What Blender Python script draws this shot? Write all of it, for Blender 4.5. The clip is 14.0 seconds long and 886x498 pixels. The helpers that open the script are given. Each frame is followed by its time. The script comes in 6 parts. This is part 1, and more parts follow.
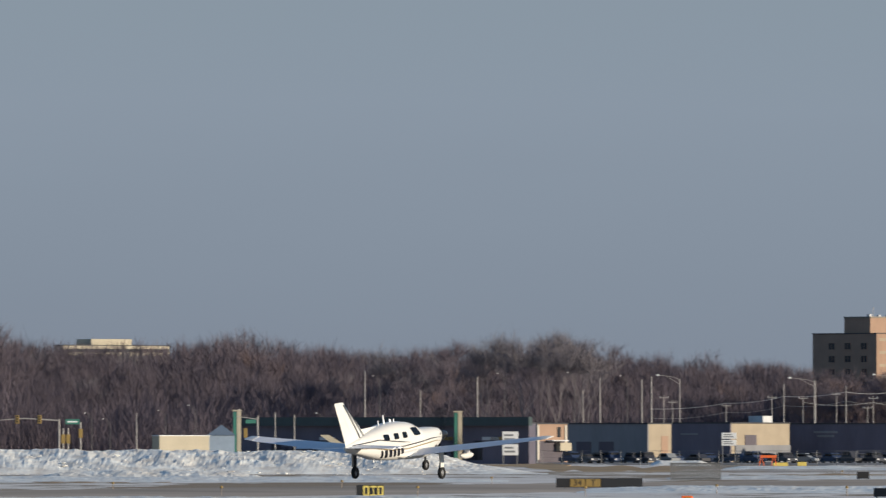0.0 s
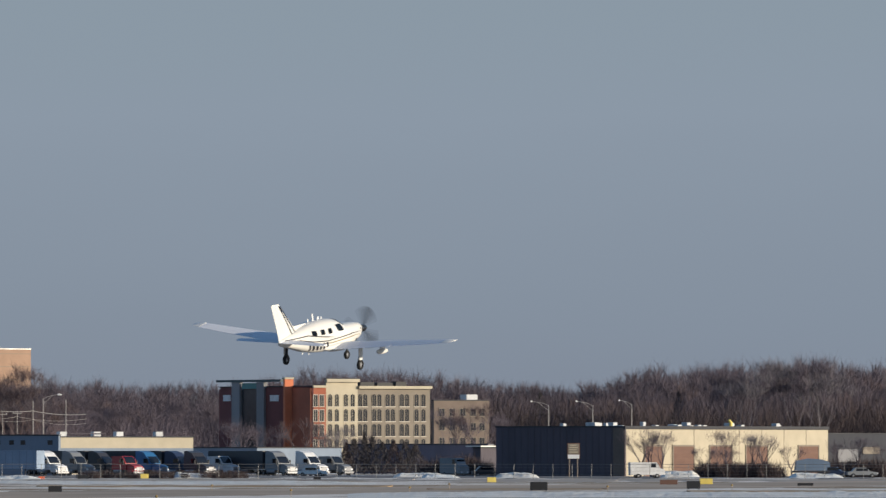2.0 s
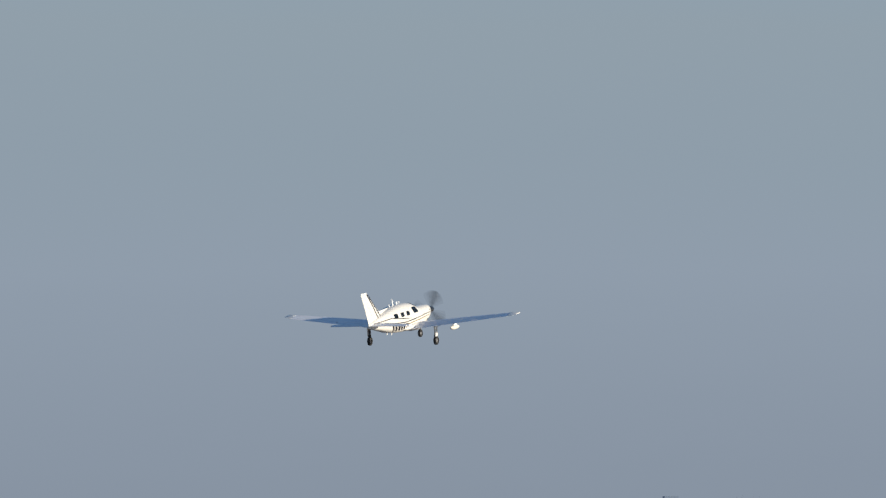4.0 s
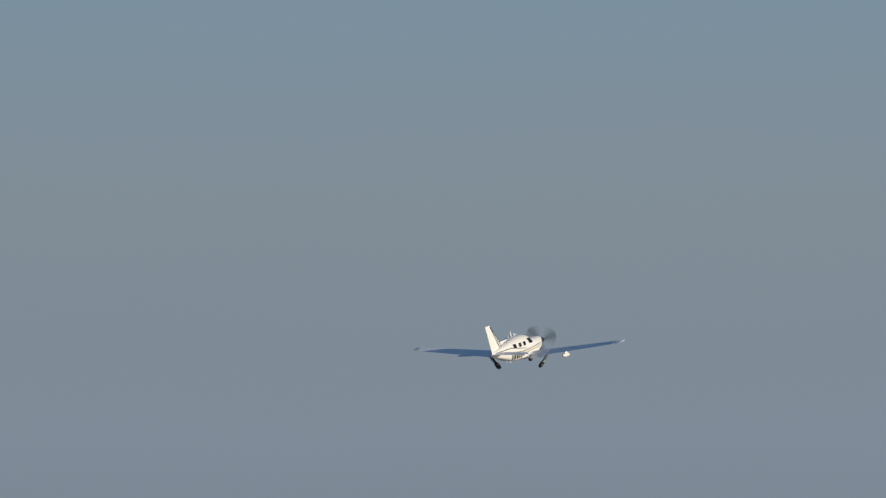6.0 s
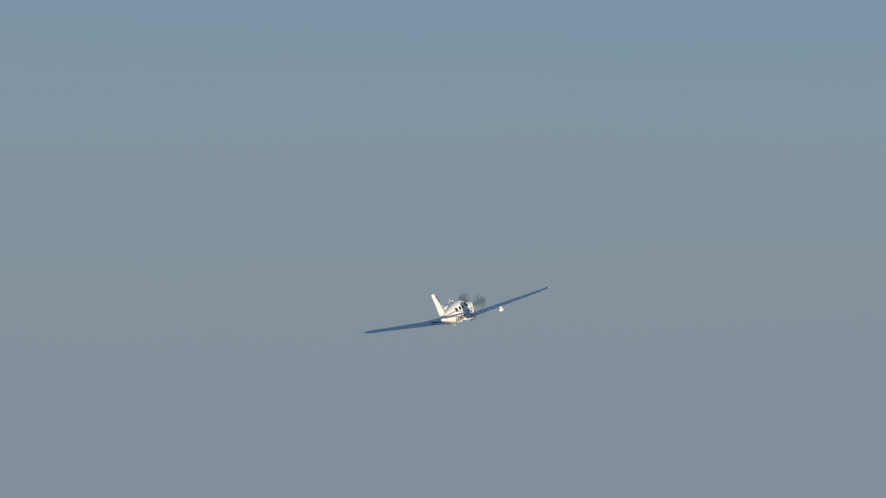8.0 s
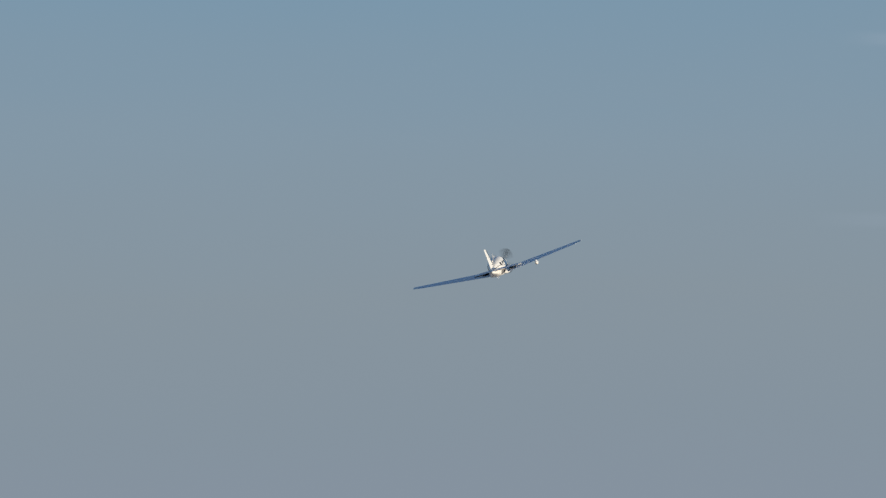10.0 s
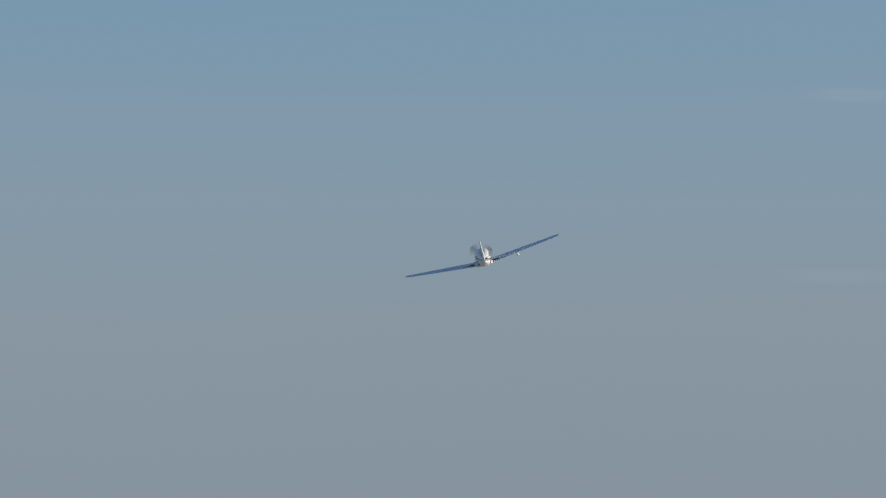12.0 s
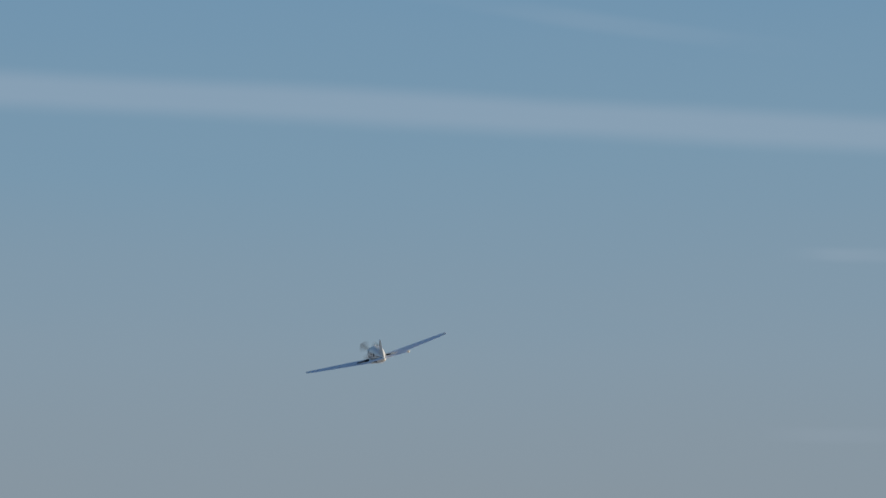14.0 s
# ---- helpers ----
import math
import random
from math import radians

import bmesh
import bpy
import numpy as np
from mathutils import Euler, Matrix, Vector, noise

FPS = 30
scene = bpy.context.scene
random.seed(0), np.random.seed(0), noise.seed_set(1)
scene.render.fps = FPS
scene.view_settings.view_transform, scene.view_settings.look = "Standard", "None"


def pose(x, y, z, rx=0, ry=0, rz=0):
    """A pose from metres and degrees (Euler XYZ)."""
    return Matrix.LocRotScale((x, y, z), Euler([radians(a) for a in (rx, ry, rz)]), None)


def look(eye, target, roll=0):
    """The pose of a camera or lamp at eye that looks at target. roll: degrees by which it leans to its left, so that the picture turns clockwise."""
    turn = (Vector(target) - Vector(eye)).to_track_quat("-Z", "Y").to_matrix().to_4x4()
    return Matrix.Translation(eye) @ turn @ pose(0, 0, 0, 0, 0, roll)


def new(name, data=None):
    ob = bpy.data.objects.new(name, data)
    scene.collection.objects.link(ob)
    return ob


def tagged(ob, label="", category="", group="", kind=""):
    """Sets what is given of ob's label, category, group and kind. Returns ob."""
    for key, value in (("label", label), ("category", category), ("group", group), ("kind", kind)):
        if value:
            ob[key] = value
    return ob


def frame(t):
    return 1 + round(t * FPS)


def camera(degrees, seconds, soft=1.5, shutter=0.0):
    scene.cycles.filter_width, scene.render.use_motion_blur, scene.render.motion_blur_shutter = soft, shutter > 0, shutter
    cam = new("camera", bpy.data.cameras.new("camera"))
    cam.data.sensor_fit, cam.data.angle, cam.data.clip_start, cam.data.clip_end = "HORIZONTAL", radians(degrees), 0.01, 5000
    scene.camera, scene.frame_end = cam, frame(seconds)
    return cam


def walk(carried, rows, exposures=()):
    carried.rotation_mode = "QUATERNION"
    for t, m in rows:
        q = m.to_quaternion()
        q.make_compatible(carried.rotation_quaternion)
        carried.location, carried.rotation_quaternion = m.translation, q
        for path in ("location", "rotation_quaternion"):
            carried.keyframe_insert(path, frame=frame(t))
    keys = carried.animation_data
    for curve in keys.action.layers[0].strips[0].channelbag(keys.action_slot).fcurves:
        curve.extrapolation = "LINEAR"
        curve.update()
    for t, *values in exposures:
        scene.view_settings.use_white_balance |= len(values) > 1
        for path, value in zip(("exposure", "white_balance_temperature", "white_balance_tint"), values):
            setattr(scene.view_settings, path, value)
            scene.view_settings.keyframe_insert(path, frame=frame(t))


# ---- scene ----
F = 20178.0   # bearing steps per radian
EYE = 3.2     # height of the eye above the airfield

CAMERA_ROWS = [  # seconds, bearing, rise, roll
    (0.0, 0.0000, 0.9739, 0.00),
    (0.5, 1.0620, 0.9001, 0.00),
    (1.0, 2.6720, 1.0250, 0.00),
    (1.5, 4.3189, 1.0119, 0.00),
    (2.0, 4.7846, 1.0406, 0.00),
    (2.5, 5.5115, 1.3726, 0.60),
    (3.0, 6.2782, 1.4677, 0.30),
    (3.5, 7.2521, 1.6578, 0.30),
    (3.7, 7.5288, 1.6927, 0.25),
    (4.0, 7.8989, 1.8517, 0.00),
    (4.5, 8.4898, 2.1012, 0.00),
    (5.0, 9.0617, 2.3327, 0.00),
    (5.5, 9.6167, 2.5494, 0.00),
    (5.8, 9.9385, 2.6730, 0.00),
    (6.0, 10.2145, 2.7365, 0.00),
    (6.5, 11.4625, 2.9931, 0.00),
    (7.0, 12.0385, 3.0376, 0.00),
    (7.5, 12.4014, 3.1770, 0.00),
    (8.0, 12.7947, 3.0952, 0.00),
    (8.2, 12.9808, 3.1317, 0.00),
    (8.5, 13.1833, 3.1596, 0.00),
    (9.0, 13.4656, 3.1995, 0.00),
    (9.5, 13.6783, 3.2317, 0.00),
    (10.0, 13.8209, 3.2576, 0.00),
    (10.3, 13.8730, 3.2708, 0.00),
    (10.5, 13.9431, 3.2297, 0.00),
    (11.0, 14.1342, 3.3038, 0.00),
    (11.5, 14.1757, 3.4867, 0.00),
    (12.0, 14.0706, 3.5376, 0.00),
    (12.5, 14.3205, 3.7514, 0.00),
    (13.0, 14.3102, 3.9393, 0.00),
    (13.5, 14.2848, 3.9610, 0.00),
    (14.0, 14.1034, 4.3387, 0.00),
]
FLIGHT = [  # seconds, place, turn about x, y, z
    (0.0, -1.51, 438.00, 3.06, -0.03, -4.60, 62.35),
    (0.5, 8.18, 455.20, 4.11, -0.22, -4.65, 61.47),
    (1.0, 17.88, 473.03, 5.32, 0.38, -5.01, 59.76),
    (1.5, 27.60, 491.49, 6.75, 1.87, -5.50, 57.86),
    (2.0, 37.58, 510.46, 8.43, 3.73, -6.19, 57.62),
    (2.5, 47.96, 529.62, 10.46, 4.16, -7.47, 57.92),
    (3.0, 58.53, 548.65, 12.94, 3.29, -8.00, 58.53),
    (3.5, 69.05, 567.39, 15.86, -0.09, -8.47, 58.68),
    (3.7, 73.08, 574.82, 16.90, -0.17, -8.48, 58.58),
    (4.0, 79.34, 585.87, 18.58, -0.08, -8.51, 58.44),
    (4.5, 89.92, 604.12, 21.31, -0.33, -8.73, 58.29),
    (5.0, 100.79, 622.26, 23.99, -0.59, -8.93, 58.17),
    (5.5, 111.98, 640.42, 26.64, -0.86, -9.12, 58.05),
    (5.8, 118.82, 651.38, 28.21, -1.02, -9.23, 58.00),
    (6.0, 123.41, 658.74, 29.26, -1.14, -9.29, 57.90),
    (6.5, 134.91, 677.36, 31.88, -3.18, -9.57, 57.92),
    (7.0, 146.31, 696.42, 34.48, -5.90, -9.85, 59.03),
    (7.5, 157.50, 716.04, 37.08, -9.65, -10.15, 60.55),
    (8.0, 168.38, 736.29, 39.68, -12.63, -10.08, 62.23),
    (8.2, 172.63, 744.57, 40.72, -12.94, -10.05, 62.93),
    (8.5, 178.87, 757.20, 42.28, -13.40, -9.97, 64.07),
    (9.0, 188.86, 778.78, 44.87, -14.17, -9.82, 66.01),
    (9.5, 198.26, 800.97, 47.46, -14.95, -9.68, 68.02),
    (10.0, 206.94, 823.61, 50.06, -15.73, -9.51, 70.09),
    (10.3, 211.73, 837.29, 51.61, -16.20, -9.26, 71.37),
    (10.5, 214.73, 846.40, 52.65, -16.52, -9.05, 72.19),
    (11.0, 221.50, 868.87, 55.24, -16.05, -8.69, 74.22),
    (11.5, 227.14, 890.45, 57.83, -15.59, -8.50, 76.31),
    (12.0, 231.72, 910.85, 60.42, -15.69, -8.27, 78.40),
    (12.5, 235.39, 930.34, 63.01, -15.86, -8.37, 80.00),
    (13.0, 238.33, 949.48, 65.60, -15.95, -8.63, 81.84),
    (13.5, 240.61, 968.78, 68.19, -16.09, -8.89, 83.79),
    (14.0, 242.20, 988.48, 70.78, -16.53, -9.55, 85.96),
]


cam = camera(4.45, 14.0, soft=1.3, shutter=0.15)


def aim(bearing, rise, roll):
    b, e = radians(bearing), radians(rise)
    return look((0, 0, EYE), (1000 * math.sin(b) * math.cos(e), 1000 * math.cos(b) * math.cos(e), EYE + 1000 * math.sin(e)), roll)


walk(cam, [(t, aim(b, e, r)) for t, b, e, r in CAMERA_ROWS],
     exposures=[(0, 0.10), (1.5, 0.11), (3.0, 0.24), (3.6, 0.27), (5.8, -0.16), (6.3, -0.14), (7.0, -0.07), (8.2, -0.05), (10.3, 0.02), (11.5, 0.04), (14, 0.03)])

# ---- sky and sun ----
SUN_BEARING, SUN_RISE = 116.0, 9.2


def make_world():
    world = bpy.data.worlds.new("winter_sky")
    scene.world = world
    world.use_nodes = True
    nt = world.node_tree
    nt.nodes.clear()
    N, L = nt.nodes.new, nt.links.new
    out, bg = N("ShaderNodeOutputWorld"), N("ShaderNodeBackground")
    bg.inputs["Strength"].default_value = 1.0
    L(bg.outputs[0], out.inputs[0])
    tc, sep = N("ShaderNodeTexCoord"), N("ShaderNodeSeparateXYZ")
    L(tc.outputs["Generated"], sep.inputs[0])
    sky = N("ShaderNodeTexSky")
    sky.sky_type, sky.sun_disc = "NISHITA", False
    sky.sun_elevation, sky.sun_rotation = radians(SUN_RISE), radians(SUN_BEARING)
    sky.air_density, sky.dust_density, sky.ozone_density = 1.2, 0.3, 3.0
    dim = N("ShaderNodeVectorMath")
    dim.operation = "SCALE"
    dim.inputs["Scale"].default_value = 0.13
    deep = N("ShaderNodeVectorMath")
    deep.operation = "MULTIPLY"
    deep.inputs[1].default_value = (0.92, 0.95, 1.07)
    L(sky.outputs[0], deep.inputs[0])
    L(deep.outputs[0], dim.inputs[0])
    # hazy low sky: colour by height above the horizon, softly mottled
    mott = N("ShaderNodeTexNoise")
    mott.inputs["Scale"].default_value = 14.0
    mott.inputs["Detail"].default_value = 4.0
    stretch = N("ShaderNodeMapping")
    stretch.inputs["Scale"].default_value = (1.0, 1.0, 5.0)
    L(tc.outputs["Generated"], stretch.inputs[0])
    L(stretch.outputs[0], mott.inputs[0])
    rise = N("ShaderNodeMath")
    rise.operation = "MULTIPLY_ADD"
    rise.inputs[1].default_value = 0.010
    L(mott.outputs["Fac"], rise.inputs[0])
    L(sep.outputs["Z"], rise.inputs[2])
    low = N("ShaderNodeMapRange")
    low.inputs["From Min"].default_value, low.inputs["From Max"].default_value = 0.005, 0.125
    L(rise.outputs[0], low.inputs["Value"])
    ramp = N("ShaderNodeValToRGB")
    stops = SKY_STOPS
    while len(ramp.color_ramp.elements) < len(stops):
        ramp.color_ramp.elements.new(0.5)
    for el, (p, c) in zip(ramp.color_ramp.elements, stops):
        el.position, el.color = p, (*c, 1)
    L(low.outputs[0], ramp.inputs[0])
    # thin cirrus and an old spread contrail, high in the haze
    last = ramp.outputs[0]
    for slope, height, width, gain, seed, first in CIRRUS:
        line = N("ShaderNodeVectorMath")
        line.operation = "DOT_PRODUCT"
        line.inputs[1].default_value = (slope, 0, 1)
        L(tc.outputs["Generated"], line.inputs[0])
        wob = N("ShaderNodeTexNoise")
        wob.inputs["Scale"].default_value = 22.0
        wob.inputs["Detail"].default_value = 5.0
        shift = N("ShaderNodeMapping")
        shift.inputs["Location"].default_value = (seed, seed * 0.7, 0)
        shift.inputs["Scale"].default_value = (1, 1, 4)
        L(tc.outputs["Generated"], shift.inputs[0])
        L(shift.outputs[0], wob.inputs[0])
        add = N("ShaderNodeMath")
        add.operation = "MULTIPLY_ADD"
        add.inputs[1].default_value = 0.0016
        L(wob.outputs["Fac"], add.inputs[0])
        L(line.outputs["Value"], add.inputs[2])
        off = N("ShaderNodeMath")
        off.operation = "SUBTRACT"
        off.inputs[1].default_value = height + 0.0008
        L(add.outputs[0], off.inputs[0])
        mag = N("ShaderNodeMath")
        mag.operation = "ABSOLUTE"
        L(off.outputs[0], mag.inputs[0])
        band = N("ShaderNodeMapRange")
        band.interpolation_type = "SMOOTHSTEP"
        band.inputs["From Min"].default_value, band.inputs["From Max"].default_value = width, width * 0.2
        band.inputs["To Max"].default_value = gain
        L(mag.outputs[0], band.inputs["Value"])
        fade = N("ShaderNodeMath")
        fade.operation = "MULTIPLY"
        L(band.outputs[0], fade.inputs[0])
        if seed > 5:
            bits = N("ShaderNodeMapRange")
            bits.inputs["From Min"].default_value, bits.inputs["From Max"].default_value = 0.45, 0.7
            L(wob.outputs["Fac"], bits.inputs["Value"])
            L(bits.outputs[0], fade.inputs[1])
        else:
            fade.inputs[1].default_value = 1.0
        east = N("ShaderNodeMapRange")
        east.interpolation_type = "SMOOTHSTEP"
        east.inputs["From Min"].default_value, east.inputs["From Max"].default_value = first, first + 0.006
        L(sep.outputs["X"], east.inputs["Value"])
        part_of = N("ShaderNodeMath")
        part_of.operation = "MULTIPLY"
        L(fade.outputs[0], part_of.inputs[0])
        L(east.outputs[0], part_of.inputs[1])
        mix = N("ShaderNodeMix")
        mix.data_type = "RGBA"
        L(part_of.outputs[0], mix.inputs["Factor"])
        L(last, mix.inputs["A"])
        mix.inputs["B"].default_value = (0.36, 0.43, 0.52, 1)
        last = mix.outputs["Result"]
    blend = N("ShaderNodeMapRange")
    blend.interpolation_type = "SMOOTHSTEP"
    blend.inputs["From Min"].default_value, blend.inputs["From Max"].default_value = 0.11, 0.3
    L(sep.outputs["Z"], blend.inputs["Value"])
    whole = N("ShaderNodeMix")
    whole.data_type = "RGBA"
    L(blend.outputs[0], whole.inputs["Factor"])
    L(last, whole.inputs["A"])
    L(dim.outputs[0], whole.inputs["B"])
    L(whole.outputs["Result"], bg.inputs["Color"])


SKY_STOPS = [(0.0, (0.195, 0.228, 0.285)), (0.10, (0.210, 0.252, 0.311)), (0.25, (0.236, 0.285, 0.347)), (0.345, (0.233, 0.288, 0.342)),
             (0.44, (0.240, 0.296, 0.344)), (0.56, (0.227, 0.309, 0.382)), (0.70, (0.188, 0.306, 0.412)), (0.85, (0.158, 0.288, 0.420)), (1.0, (0.150, 0.278, 0.430))]
CIRRUS = [  # lean, height, half width, strength, seed, first bearing
    (0.050, 0.0998, 0.0024, 0.33, 1.0, -1.0), (0.03, 0.0835, 0.0009, 0.35, 9.0, 0.271), (0.02, 0.0650, 0.0010, 0.12, 12.0, 0.269), (0.158, 0.1361, 0.0012, 0.16, 7.0, -1.0)]
make_world()
sun = new("sun", bpy.data.lights.new("sun", "SUN"))
sun.data.energy, sun.data.angle, sun.data.color = 4.6, radians(0.6), (1.0, 0.88, 0.70)
sun.matrix_world = look((0, 0, 100), (-100 * math.sin(radians(SUN_BEARING)), -100 * math.cos(radians(SUN_BEARING)),
                                      100 - 100 * math.tan(radians(SUN_RISE))))


# ---- materials ----
def mat(name, color, rough=0.8, metal=0.0, var=0.25, scale=1.0, bump=0.0, fine=12.0, spec=0.5, stretch=(1, 1, 1), dark=None, emit=0.0):
    """A procedural surface: base colour with stains and grain at two scales, and optional relief."""
    m = bpy.data.materials.new(name)
    m.use_nodes = True
    nt = m.node_tree
    N, L = nt.nodes.new, nt.links.new
    b = nt.nodes["Principled BSDF"]
    b.inputs["Roughness"].default_value, b.inputs["Metallic"].default_value = rough, metal
    b.inputs["Specular IOR Level"].default_value = spec
    tc, mp = N("ShaderNodeTexCoord"), N("ShaderNodeMapping")
    mp.inputs["Scale"].default_value = stretch
    L(tc.outputs["Object"], mp.inputs[0])
    n1, n2 = N("ShaderNodeTexNoise"), N("ShaderNodeTexNoise")
    n1.inputs["Scale"].default_value, n2.inputs["Scale"].default_value = scale, scale * fine
    n1.inputs["Detail"].default_value = n2.inputs["Detail"].default_value = 4.0
    L(mp.outputs[0], n1.inputs[0])
    L(mp.outputs[0], n2.inputs[0])
    s = N("ShaderNodeMath")
    s.operation = "MULTIPLY_ADD"
    s.inputs[1].default_value = 0.35
    L(n2.outputs["Fac"], s.inputs[0])
    L(n1.outputs["Fac"], s.inputs[2])
    info = N("ShaderNodeObjectInfo")
    s2 = N("ShaderNodeMath")
    s2.operation = "MULTIPLY_ADD"
    s2.inputs[1].default_value = 0.12
    L(info.outputs["Random"], s2.inputs[0])
    L(s.outputs[0], s2.inputs[2])
    ramp = N("ShaderNodeValToRGB")
    lo = dark or tuple(c * (1 - var) for c in color)
    hi = tuple(min(1, c * (1 + var * 0.6)) for c in color)
    ramp.color_ramp.elements[0].position, ramp.color_ramp.elements[0].color = 0.42, (*lo, 1)
    ramp.color_ramp.elements[1].position, ramp.color_ramp.elements[1].color = 0.95, (*hi, 1)
    L(s2.outputs[0], ramp.inputs[0])
    L(ramp.outputs[0], b.inputs["Base Color"])
    if bump:
        bp = N("ShaderNodeBump")
        bp.inputs["Strength"].default_value = bump
        bp.inputs["Distance"].default_value = 0.05
        L(s.outputs[0], bp.inputs["Height"])
        L(bp.outputs[0], b.inputs["Normal"])
    if emit:
        b.inputs["Emission Color"].default_value = (*color, 1)
        b.inputs["Emission Strength"].default_value = emit
    return m


def clear_blur(name, color, alpha):
    m = bpy.data.materials.new(name)
    m.use_nodes = True
    b = m.node_tree.nodes["Principled BSDF"]
    b.inputs["Base Color"].default_value = (*color, 1)
    b.inputs["Alpha"].default_value = alpha
    b.inputs["Roughness"].default_value = 0.6
    return m


